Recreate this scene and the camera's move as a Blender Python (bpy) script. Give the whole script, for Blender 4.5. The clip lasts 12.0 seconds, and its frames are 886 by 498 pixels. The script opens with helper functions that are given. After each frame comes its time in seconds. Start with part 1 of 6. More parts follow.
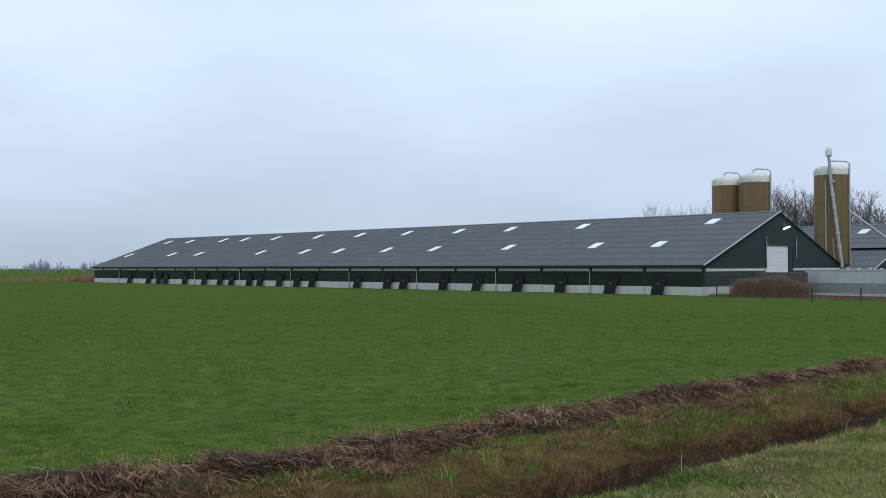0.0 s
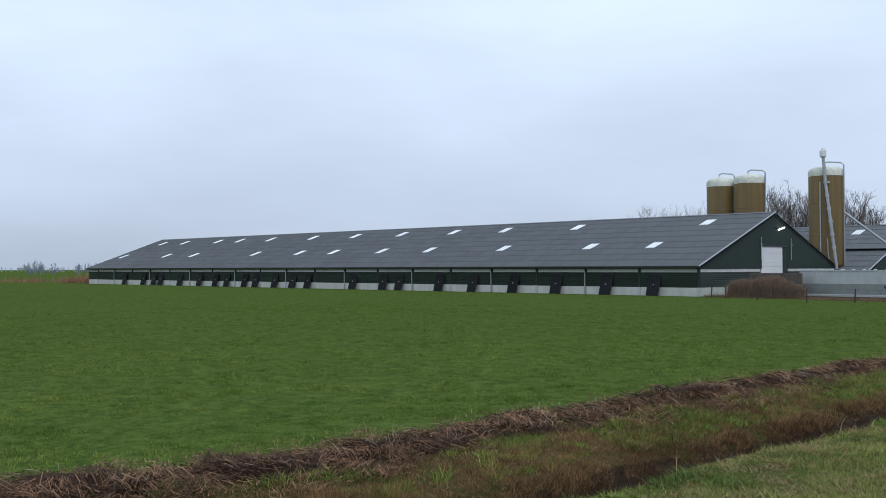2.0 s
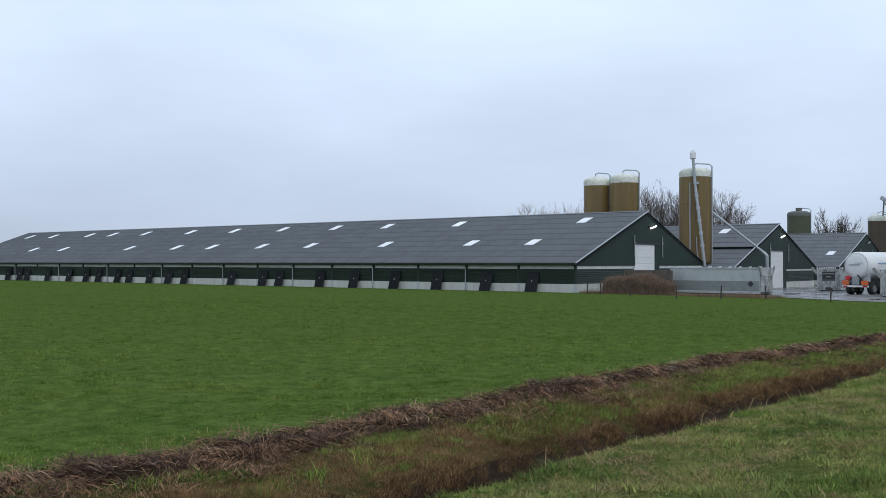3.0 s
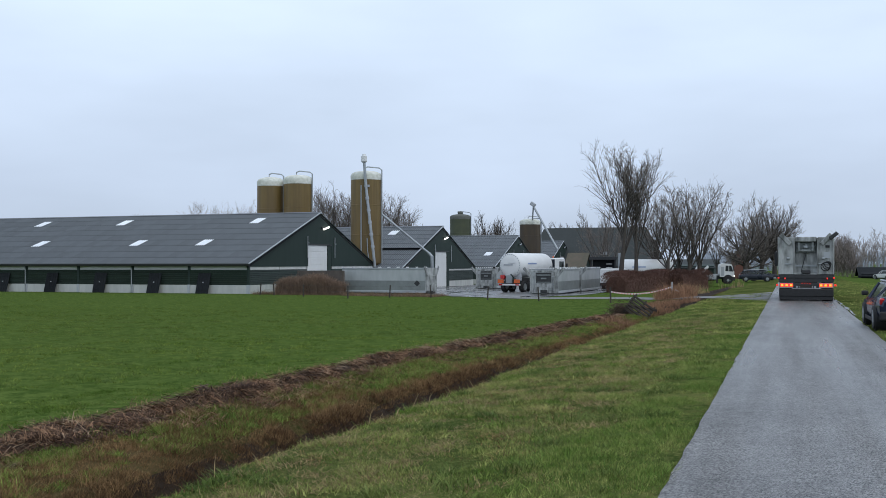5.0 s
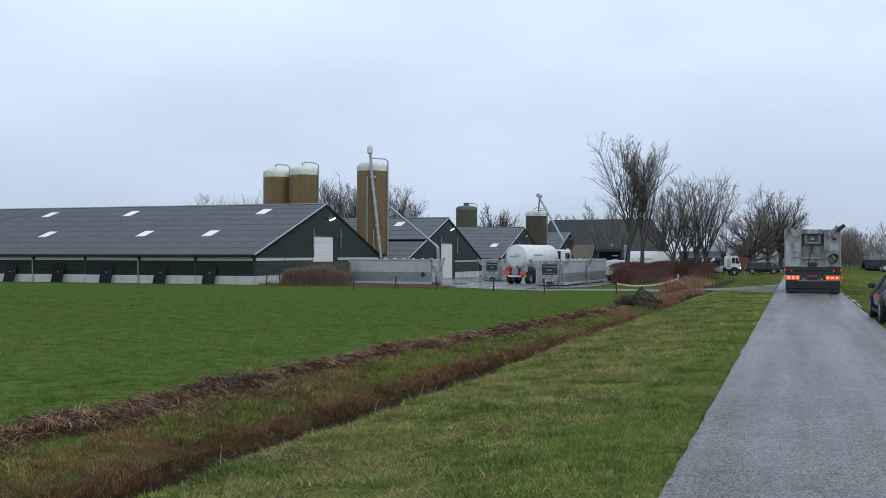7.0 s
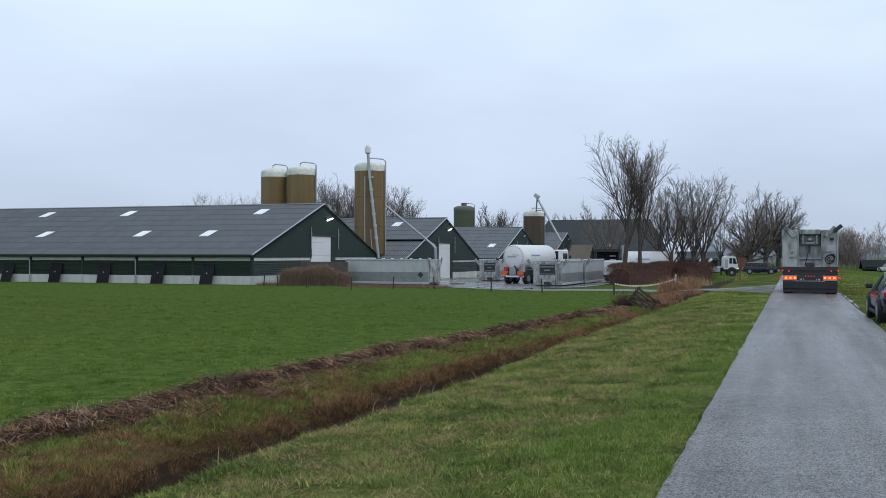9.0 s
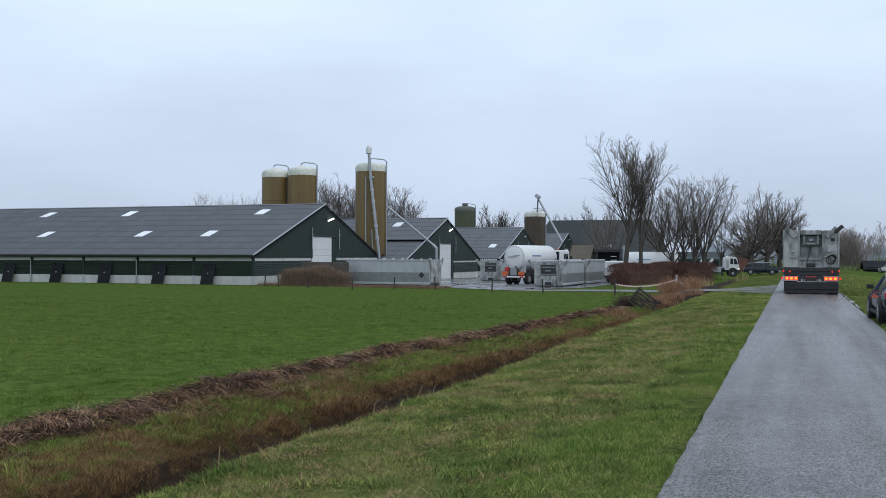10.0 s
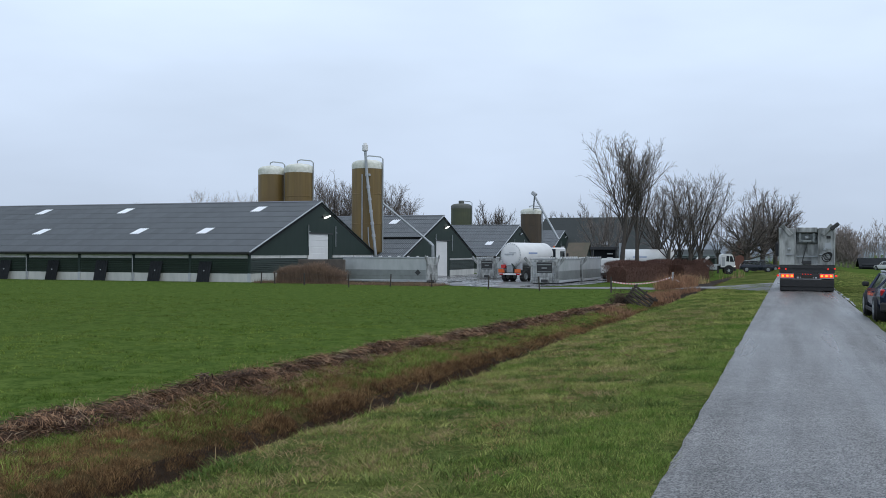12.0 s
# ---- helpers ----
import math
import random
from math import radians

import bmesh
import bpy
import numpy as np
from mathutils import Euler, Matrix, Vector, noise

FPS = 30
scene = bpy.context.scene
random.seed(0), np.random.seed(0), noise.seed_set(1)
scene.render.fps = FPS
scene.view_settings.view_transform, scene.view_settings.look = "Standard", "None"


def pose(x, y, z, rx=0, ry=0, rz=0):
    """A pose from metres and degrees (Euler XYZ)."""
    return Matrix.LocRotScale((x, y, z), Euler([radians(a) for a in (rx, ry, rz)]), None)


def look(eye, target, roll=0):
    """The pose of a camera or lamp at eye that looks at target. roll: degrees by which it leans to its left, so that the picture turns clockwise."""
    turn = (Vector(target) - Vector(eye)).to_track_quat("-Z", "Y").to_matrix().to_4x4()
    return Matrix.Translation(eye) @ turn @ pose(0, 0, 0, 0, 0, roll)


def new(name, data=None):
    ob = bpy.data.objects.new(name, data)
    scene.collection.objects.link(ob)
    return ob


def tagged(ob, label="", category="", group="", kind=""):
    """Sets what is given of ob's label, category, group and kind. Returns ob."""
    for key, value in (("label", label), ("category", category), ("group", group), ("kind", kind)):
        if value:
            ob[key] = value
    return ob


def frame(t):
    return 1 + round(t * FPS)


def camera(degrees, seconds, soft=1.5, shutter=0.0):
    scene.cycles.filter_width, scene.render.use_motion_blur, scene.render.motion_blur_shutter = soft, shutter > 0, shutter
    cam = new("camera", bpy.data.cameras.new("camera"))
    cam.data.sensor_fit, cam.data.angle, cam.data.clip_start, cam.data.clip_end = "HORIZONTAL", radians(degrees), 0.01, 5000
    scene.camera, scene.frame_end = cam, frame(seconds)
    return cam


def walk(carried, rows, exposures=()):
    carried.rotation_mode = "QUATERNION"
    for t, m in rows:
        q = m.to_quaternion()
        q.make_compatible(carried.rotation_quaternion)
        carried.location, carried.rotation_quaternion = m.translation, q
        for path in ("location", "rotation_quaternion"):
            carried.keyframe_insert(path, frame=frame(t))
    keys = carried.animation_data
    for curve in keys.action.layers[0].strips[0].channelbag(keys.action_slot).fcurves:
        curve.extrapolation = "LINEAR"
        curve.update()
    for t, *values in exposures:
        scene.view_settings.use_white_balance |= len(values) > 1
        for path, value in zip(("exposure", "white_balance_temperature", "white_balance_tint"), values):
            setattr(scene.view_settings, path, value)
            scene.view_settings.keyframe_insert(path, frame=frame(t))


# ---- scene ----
# ---- camera ----
cam = camera(49.52, 12.0, soft=0.85)
VIEW = [  # seconds, yaw, pitch, roll: a hand-held pan from the long barn to the road
    (0.0, 46.401, 1.033, 0.156), (0.5, 46.178, 1.073, 0.150), (1.0, 45.985, 1.118, -0.060), (1.5, 45.929, 1.165, 0.136),
    (2.0, 46.119, 1.097, 0.202), (2.5, 44.828, 0.989, 0.118), (3.0, 39.116, 0.842, -0.049), (3.5, 30.518, 0.766, -0.128),
    (3.7, 26.808, 0.818, -0.150), (4.2, 21.4, 0.85, -0.05), (4.7, 20.0, 0.85, 0.05), (5.3, 19.735, 0.833, 0.092), (5.5, 19.658, 0.792, 0.082), (6.0, 19.865, 0.579, -0.156),
    (6.5, 19.978, 0.404, -0.040), (7.0, 20.180, 0.335, -0.075), (9.0, 20.041, 0.343, -0.092), (9.5, 20.081, 0.389, -0.084),
    (10.0, 20.095, 0.364, -0.126), (10.5, 20.081, 0.364, -0.034), (11.0, 19.949, 0.338, 0.040), (11.5, 19.895, 0.326, 0.090),
    (12.0, 19.879, 0.208, -0.141),
]
SHIFT = [(0.0, -0.08, -0.08, 1.74), (2.0, -0.08, -0.08, 1.74), (2.5, -0.07, -0.07, 1.745), (3.0, -0.02, -0.02, 1.755), (3.5, 0.01, 0.01, 1.78), (3.7, 0.01, 0.01, 1.785), (4.2, 0.0, 0.0, 1.8), (12.0, 0.0, 0.0, 1.8)]


def eye_at(t):
    return [float(np.interp(t, [r[0] for r in SHIFT], [r[k] for r in SHIFT])) for k in (1, 2, 3)]


walk(cam, [(t, pose(*eye_at(t), 90 + p, r, y)) for t, y, p, r in VIEW])

# ---- world and sun ----
world = bpy.data.worlds.new("overcast_sky")
scene.world = world
world.use_nodes = True
wn, wl = world.node_tree.nodes, world.node_tree.links
wn.clear()
w_out = wn.new("ShaderNodeOutputWorld")
w_sky = wn.new("ShaderNodeTexSky")
w_sky.sky_type, w_sky.sun_disc = "NISHITA", False
w_sky.sun_elevation, w_sky.sun_rotation = radians(47), radians(123)
w_bg_sky = wn.new("ShaderNodeBackground")
w_bg_sky.inputs["Strength"].default_value = 0.05
wl.new(w_sky.outputs[0], w_bg_sky.inputs["Color"])
w_co = wn.new("ShaderNodeTexCoord")
w_sep = wn.new("ShaderNodeSeparateXYZ")
wl.new(w_co.outputs["Generated"], w_sep.inputs[0])
w_ramp = wn.new("ShaderNodeValToRGB")   # cloud deck: grey-blue at the horizon, paler overhead
for e_pos, e_col in ((0.0, (0.47, 0.56, 0.70, 1)), (0.08, (0.60, 0.71, 0.89, 1)), (0.24, (0.74, 0.88, 1.08, 1))):
    el = w_ramp.color_ramp.elements.new(e_pos) if e_pos not in (0.0,) else w_ramp.color_ramp.elements[0]
    el.position, el.color = e_pos, e_col
w_ramp.color_ramp.elements[-1].color = (0.80, 0.93, 1.12, 1)
wl.new(w_sep.outputs["Z"], w_ramp.inputs[0])
w_map = wn.new("ShaderNodeMapping")
w_map.inputs["Scale"].default_value = (1.0, 1.0, 3.2)
wl.new(w_co.outputs["Generated"], w_map.inputs[0])
w_noise = wn.new("ShaderNodeTexNoise")
w_noise.inputs["Scale"].default_value, w_noise.inputs["Detail"].default_value = 2.6, 4.0
wl.new(w_map.outputs[0], w_noise.inputs["Vector"])
w_mr = wn.new("ShaderNodeMapRange")
w_mr.inputs["From Min"].default_value, w_mr.inputs["From Max"].default_value = 0.3, 0.7
w_mr.inputs["To Min"].default_value, w_mr.inputs["To Max"].default_value = 0.94, 1.12
wl.new(w_noise.outputs[0], w_mr.inputs["Value"])
w_bg = wn.new("ShaderNodeBackground")
wl.new(w_ramp.outputs[0], w_bg.inputs["Color"])
wl.new(w_mr.outputs[0], w_bg.inputs["Strength"])
w_mix = wn.new("ShaderNodeMixShader")
w_mix.inputs[0].default_value = 0.93
wl.new(w_bg_sky.outputs[0], w_mix.inputs[1])
wl.new(w_bg.outputs[0], w_mix.inputs[2])
wl.new(w_mix.outputs[0], w_out.inputs[0])
sun = new("sun", bpy.data.lights.new("sun", "SUN"))
sun.data.energy, sun.data.angle, sun.data.color = 0.75, radians(30), (1.0, 0.97, 0.92)
sun.matrix_basis = look((0, 0, 60), (-28, 18, 24))


# ---- materials ----
def mat(name, a, b=None, rough=0.8, metal=0.0, scale=3.0, big=0.3, bump=0.0, bump_scale=40.0, rand="", stretch=(1, 1, 1), spec=0.5, amount=1.0, rand_amount=0.35):
    """A surface of two tones, mixed by a fine and a broad noise, with fine relief; rand: tone that varies from piece to piece."""
    m = bpy.data.materials.new(name)
    m.use_nodes = True
    n, l = m.node_tree.nodes, m.node_tree.links
    bsdf = n["Principled BSDF"]
    bsdf.inputs["Roughness"].default_value = rough
    bsdf.inputs["Metallic"].default_value = metal
    bsdf.inputs["Specular IOR Level"].default_value = spec
    b = b or tuple(c * 0.75 for c in a)
    co = n.new("ShaderNodeTexCoord")
    mp = n.new("ShaderNodeMapping")
    mp.inputs["Scale"].default_value = stretch
    l.new(co.outputs["Object"], mp.inputs[0])
    fine, broad = n.new("ShaderNodeTexNoise"), n.new("ShaderNodeTexNoise")
    fine.inputs["Scale"].default_value, fine.inputs["Detail"].default_value = scale, 5
    broad.inputs["Scale"].default_value, broad.inputs["Detail"].default_value = big, 3
    for t in (fine, broad):
        l.new(mp.outputs[0], t.inputs["Vector"])
    add = n.new("ShaderNodeMath")
    add.operation = "ADD"
    l.new(fine.outputs[0], add.inputs[0])
    l.new(broad.outputs[0], add.inputs[1])
    mr = n.new("ShaderNodeMapRange")
    mr.inputs["From Min"].default_value, mr.inputs["From Max"].default_value = 1 - 0.35 / amount, 1 + 0.35 / amount
    l.new(add.outputs[0], mr.inputs["Value"])
    mix = n.new("ShaderNodeMix")
    mix.data_type = "RGBA"
    mix.inputs["A"].default_value, mix.inputs["B"].default_value = (*a, 1), (*b, 1)
    l.new(mr.outputs[0], mix.inputs["Factor"])
    colour = mix.outputs["Result"]
    if rand:
        src = n.new("ShaderNodeObjectInfo" if rand == "object" else "ShaderNodeNewGeometry")
        hs = n.new("ShaderNodeHueSaturation")
        rr = n.new("ShaderNodeMapRange")
        rr.inputs["To Min"].default_value, rr.inputs["To Max"].default_value = 1 - rand_amount, 1 + rand_amount
        l.new(src.outputs["Random" if rand == "object" else "Random Per Island"], rr.inputs["Value"])
        l.new(rr.outputs[0], hs.inputs["Value"])
        l.new(colour, hs.inputs["Color"])
        colour = hs.outputs[0]
    l.new(colour, bsdf.inputs["Base Color"])
    rm = n.new("ShaderNodeMapRange")
    rm.inputs["To Min"].default_value, rm.inputs["To Max"].default_value = max(0.02, rough - 0.12), min(1, rough + 0.12)
    l.new(broad.outputs[0], rm.inputs["Value"])
    l.new(rm.outputs[0], bsdf.inputs["Roughness"])
    if bump:
        bn, bp = n.new("ShaderNodeTexNoise"), n.new("ShaderNodeBump")
        bn.inputs["Scale"].default_value, bn.inputs["Detail"].default_value = bump_scale, 4
        l.new(mp.outputs[0], bn.inputs["Vector"])
        bp.inputs["Distance"].default_value = bump
        l.new(bn.outputs[0], bp.inputs["Height"])
        l.new(bp.outputs[0], bsdf.inputs["Normal"])
    return m


def leafy(*args, share=0.45, **kw):
    """A thin leaf: part of the light comes through from behind."""
    m = mat(*args, **kw)
    n, l = m.node_tree.nodes, m.node_tree.links
    bsdf, out = n["Principled BSDF"], n["Material Output"]
    tr, mx = n.new("ShaderNodeBsdfTranslucent"), n.new("ShaderNodeMixShader")
    l.new(bsdf.inputs["Base Color"].links[0].from_socket, tr.inputs["Color"])
    mx.inputs[0].default_value = share
    l.new(bsdf.outputs[0], mx.inputs[1])
    l.new(tr.outputs[0], mx.inputs[2])
    l.new(mx.outputs[0], out.inputs["Surface"])
    return m


def glow(name, colour, strength):
    m = mat(name, colour, rough=0.3)
    bsdf = m.node_tree.nodes["Principled BSDF"]
    bsdf.inputs["Emission Color"].default_value = (*colour, 1)
    bsdf.inputs["Emission Strength"].default_value = strength
    return m


FIELD = mat("field_grass", (0.0483, 0.0830, 0.0185), (0.1071, 0.1512, 0.0375), 0.95, scale=9.0, big=2.2, bump=0.12, bump_scale=9, spec=0.0, amount=1.6)
VERGE = mat("verge_grass", (0.0435, 0.0691, 0.0179), (0.1382, 0.1485, 0.0486), 0.95, scale=13.0, big=0.5, bump=0.09, bump_scale=16, spec=0.0, amount=2.0)
BANK = mat("bank_growth", (0.0390, 0.0442, 0.0143), (0.1105, 0.0780, 0.0364), 0.95, scale=11, big=0.7, bump=0.09, bump_scale=15, spec=0.0, amount=2.0)
MUD = mat("ditch_mud", (0.0150, 0.0100, 0.0063), (0.0425, 0.0275, 0.0175), 0.85, scale=5, big=0.9, bump=0.08, bump_scale=12, spec=0.1)
BLADE = leafy("grass_blade", (0.0836, 0.1452, 0.0240), (0.2264, 0.2777, 0.0640), 0.8, scale=2.6, big=0.25, rand="island", rand_amount=0.55, spec=0.05, amount=1.7, share=0.3)
VBLADE = leafy("verge_blade", (0.1120, 0.1936, 0.0336), (0.3752, 0.3724, 0.1288), 0.8, scale=5.5, big=0.7, rand="island", rand_amount=0.75, spec=0.05, amount=1.7, share=0.3)
FARBLADE = leafy("far_pasture_blade", (0.0981, 0.1556, 0.0298), (0.1759, 0.2217, 0.0554), 0.85, scale=1.2, big=0.2, rand="island", rand_amount=0.2, spec=0.0, share=0.3)
GBLADE = leafy("roadside_blade", (0.1085, 0.2033, 0.0394), (0.2279, 0.2895, 0.0813), 0.8, scale=4.0, big=0.4, rand="island", rand_amount=0.5, spec=0.05, amount=1.3, share=0.3)
TUSSOCK = leafy("tussock_blade", (0.0780, 0.1260, 0.0320), (0.1800, 0.2160, 0.0600), 0.75, scale=3.0, big=0.5, rand="island", rand_amount=0.6, spec=0.15, share=0.25)
BANKBLADE = leafy("bank_blade", (0.0981, 0.1875, 0.0338), (0.2631, 0.3182, 0.0798), 0.8, scale=3.0, big=0.5, rand="island", rand_amount=0.78, spec=0.05, amount=1.4, share=0.3)
DRY = leafy("dry_blade", (0.2645, 0.1840, 0.0897), (0.4370, 0.3358, 0.1840), 0.8, scale=4, big=0.5, rand="island", rand_amount=0.55, spec=0.15)
RUST = leafy("rusty_stubble", (0.1459, 0.0834, 0.0403), (0.3471, 0.2162, 0.1030), 0.85, scale=4, big=0.6, rand="island", rand_amount=0.82, spec=0.1, share=0.25, amount=1.5)
DARKSTUB = leafy("dark_stubble", (0.0586, 0.0345, 0.0207), (0.1466, 0.0862, 0.0500), 0.9, scale=3, big=0.5, rand="island", rand_amount=0.6, spec=0.05, share=0.2)
STRAW = mat("reed_straw", (0.1288, 0.0717, 0.0414), (0.2632, 0.1542, 0.0905), 0.85, scale=3, big=0.9, rand="island", rand_amount=0.75, spec=0.12, amount=1.3)
PALESTRAW = mat("bleached_reed_straw", (0.2040, 0.1369, 0.0864), (0.3400, 0.2490, 0.1640), 0.8, scale=3, big=0.9, rand="island", rand_amount=0.5, spec=0.15)
DARKSTRAW = mat("wet_reed_straw", (0.0486, 0.0297, 0.0216), (0.1080, 0.0648, 0.0446), 0.85, scale=3, big=0.9, rand="island", rand_amount=0.6, spec=0.15)
HEAP = mat("rotting_reed", (0.0275, 0.0163, 0.0112), (0.0625, 0.0363, 0.0238), 0.95, scale=7, big=0.8, bump=0.06, bump_scale=16, spec=0.1)


def asphalt():
    """Worn wet surface dressing: single stone chippings in dark binder, with long smoother, wetter tracks along the road."""
    m = mat("wet_asphalt", (0.082, 0.079, 0.076), (0.14, 0.135, 0.13), 0.5, scale=5, big=0.7, amount=1.2, spec=0.4)
    n, l = m.node_tree.nodes, m.node_tree.links
    bsdf = n["Principled BSDF"]
    base = bsdf.inputs["Base Color"].links[0].from_socket
    co = n.new("ShaderNodeTexCoord")
    chips = n.new("ShaderNodeTexVoronoi")
    chips.inputs["Scale"].default_value = 95
    long = n.new("ShaderNodeMapping")
    long.inputs["Scale"].default_value = (1, 0.5, 1)
    l.new(co.outputs["Object"], long.inputs[0])
    l.new(long.outputs[0], chips.inputs["Vector"])
    grey = n.new("ShaderNodeSeparateColor")
    l.new(chips.outputs["Color"], grey.inputs[0])
    tone = n.new("ShaderNodeMapRange")
    tone.inputs["To Min"].default_value, tone.inputs["To Max"].default_value = 0.03, 2.3
    l.new(grey.outputs[0], tone.inputs["Value"])
    hs = n.new("ShaderNodeHueSaturation")
    l.new(tone.outputs[0], hs.inputs["Value"])
    l.new(base, hs.inputs["Color"])
    l.new(hs.outputs[0], bsdf.inputs["Base Color"])
    bump = n.new("ShaderNodeBump")
    bump.invert = True
    bump.inputs["Distance"].default_value, bump.inputs["Strength"].default_value = 0.008, 0.8
    l.new(chips.outputs["Distance"], bump.inputs["Height"])
    l.new(bump.outputs[0], bsdf.inputs["Normal"])
    mp, tr = n.new("ShaderNodeMapping"), n.new("ShaderNodeTexNoise")
    mp.inputs["Scale"].default_value = (1.0, 0.05, 1)
    tr.inputs["Scale"].default_value, tr.inputs["Detail"].default_value = 1.5, 3
    l.new(co.outputs["Object"], mp.inputs[0])
    l.new(mp.outputs[0], tr.inputs["Vector"])
    mr = n.new("ShaderNodeMapRange")
    mr.inputs["From Min"].default_value, mr.inputs["From Max"].default_value = 0.35, 0.65
    mr.inputs["To Min"].default_value, mr.inputs["To Max"].default_value = 0.26, 0.52
    l.new(tr.outputs[0], mr.inputs["Value"])
    l.new(mr.outputs[0], bsdf.inputs["Roughness"])
    return m


def wet_concrete():
    """Rain-wet yard: standing water with sharp reflections between rougher, paler slabs."""
    m = mat("wet_concrete", (0.085, 0.085, 0.085), (0.17, 0.165, 0.16), 0.3, scale=2, big=0.3, bump=0.006, bump_scale=6)
    n, l = m.node_tree.nodes, m.node_tree.links
    co, mp, tr = n.new("ShaderNodeTexCoord"), n.new("ShaderNodeMapping"), n.new("ShaderNodeTexNoise")
    mp.inputs["Scale"].default_value = (0.35, 0.12, 1)
    tr.inputs["Scale"].default_value, tr.inputs["Detail"].default_value = 1.6, 4
    l.new(co.outputs["Object"], mp.inputs[0])
    l.new(mp.outputs[0], tr.inputs["Vector"])
    mr = n.new("ShaderNodeMapRange")
    mr.inputs["From Min"].default_value, mr.inputs["From Max"].default_value = 0.42, 0.58
    mr.inputs["To Min"].default_value, mr.inputs["To Max"].default_value = 0.06, 0.6
    l.new(tr.outputs[0], mr.inputs["Value"])
    l.new(mr.outputs[0], n["Principled BSDF"].inputs["Roughness"])
    return m


ASPHALT = asphalt()
WETYARD = wet_concrete()
DRIVE = mat("driveway_concrete", (0.15, 0.145, 0.14), (0.23, 0.225, 0.22), 0.7, scale=3, big=0.4, bump=0.01, bump_scale=25, spec=0.2)
ROOF = mat("fibre_cement_sheet", (0.0567, 0.0654, 0.0713), (0.0876, 0.0972, 0.1056), 0.42, scale=1.2, big=0.08, rand="object", rand_amount=0.12)
ROOF_FAR = mat("fibre_cement_sheets", (0.0567, 0.0654, 0.0713), (0.0876, 0.0972, 0.1056), 0.42, scale=1.2, big=0.08, rand="island", rand_amount=0.12)
GREEN = mat("dark_green_cladding", (0.0170, 0.0306, 0.0250), (0.0270, 0.0423, 0.0355), 0.65, spec=0.25, scale=1.5, big=0.2, stretch=(1, 1, 0.3))
SLAT = mat("green_slat", (0.016, 0.028, 0.022), (0.026, 0.04, 0.033), 0.5, scale=2, rand="object", rand_amount=0.2)
BLACKBOARD = mat("dark_panel", (0.012, 0.014, 0.016), (0.022, 0.024, 0.026), 0.95, spec=0.12, scale=2, rand="object", rand_amount=0.2)
WHITEWALL = mat("white_panel", (0.62, 0.62, 0.60), (0.48, 0.48, 0.46), 0.7, scale=1.2, big=0.25, stretch=(1, 1, 0.4))
PLINTH = mat("concrete_plinth", (0.56, 0.56, 0.53), (0.36, 0.37, 0.35), 0.8, scale=1.4, big=0.3, stretch=(1, 1, 0.3))
WHITE = mat("white_paint", (0.75, 0.75, 0.74), (0.66, 0.66, 0.65), 0.4, scale=1.2)
TRIM = mat("grey_trim", (0.42, 0.44, 0.46), (0.33, 0.35, 0.37), 0.45, scale=2)
SKYLIGHT = mat("translucent_sheet", (0.82, 0.84, 0.86), (0.72, 0.74, 0.77), 0.35, scale=2, rand="object", rand_amount=0.08)
GALV = mat("galvanised_steel", (0.42, 0.44, 0.45), (0.30, 0.32, 0.33), 0.42, 0.6, scale=3, big=0.5)
STEEL = mat("weathered_aluminium", (0.46, 0.47, 0.455), (0.13, 0.135, 0.13), 0.5, 0.35, scale=4.0, big=1.1, stretch=(1, 1, 0.35), amount=1.9)
OCHRE = mat("ochre_polyester", (0.1889, 0.1252, 0.03843), (0.1378, 0.09183, 0.03294), 0.5, scale=1.6, big=0.4, stretch=(1, 1, 0.12), amount=1.8)
SILOTOP = mat("lichened_white_dome", (0.7564, 0.7564, 0.696), (0.4392, 0.4514, 0.36), 0.7, scale=2.4, big=0.7)
SILOGREEN = mat("mossy_silo", (0.075, 0.085, 0.04), (0.05, 0.06, 0.035), 0.6, scale=1.0, big=0.3)
BOXSIDE = mat("box_side_sheet", (0.46, 0.48, 0.48), (0.33, 0.35, 0.35), 0.5, 0.2, scale=2, big=0.5, stretch=(1, 1, 0.4))
BOXPANEL = mat("box_lower_sheet", (0.24, 0.26, 0.255), (0.17, 0.185, 0.18), 0.45, 0.2, scale=2, big=0.5)
BROWNSILO = mat("stained_brown_tank", (0.085, 0.058, 0.03), (0.05, 0.038, 0.026), 0.6, scale=1.2, big=0.4, stretch=(1, 1, 0.2))
SILOGREY = mat("grey_mossy_dome", (0.13, 0.135, 0.12), (0.085, 0.09, 0.075), 0.7, scale=1.5, big=0.4)
BLACK = mat("black_rubber", (0.014, 0.014, 0.015), (0.024, 0.024, 0.025), 0.75, scale=6)
DARKSTEEL = mat("dark_chassis", (0.03, 0.031, 0.033), (0.05, 0.05, 0.05), 0.5, 0.3, scale=5)
WOOD = mat("weathered_wood", (0.063, 0.049, 0.0385), (0.0315, 0.0252, 0.021), 0.85, scale=5, stretch=(4, 1, 1), rand="object", rand_amount=0.3)
POST = mat("dark_post", (0.035, 0.028, 0.024), (0.06, 0.05, 0.042), 0.85, scale=8)
BROWNWALL = mat("brown_concrete_wall", (0.12, 0.10, 0.085), (0.07, 0.06, 0.05), 0.85, scale=2, big=0.5)
BARK = mat("bare_bark", (0.0948, 0.0827, 0.0730), (0.0569, 0.0507, 0.0449), 0.9, scale=5, spec=0.15)
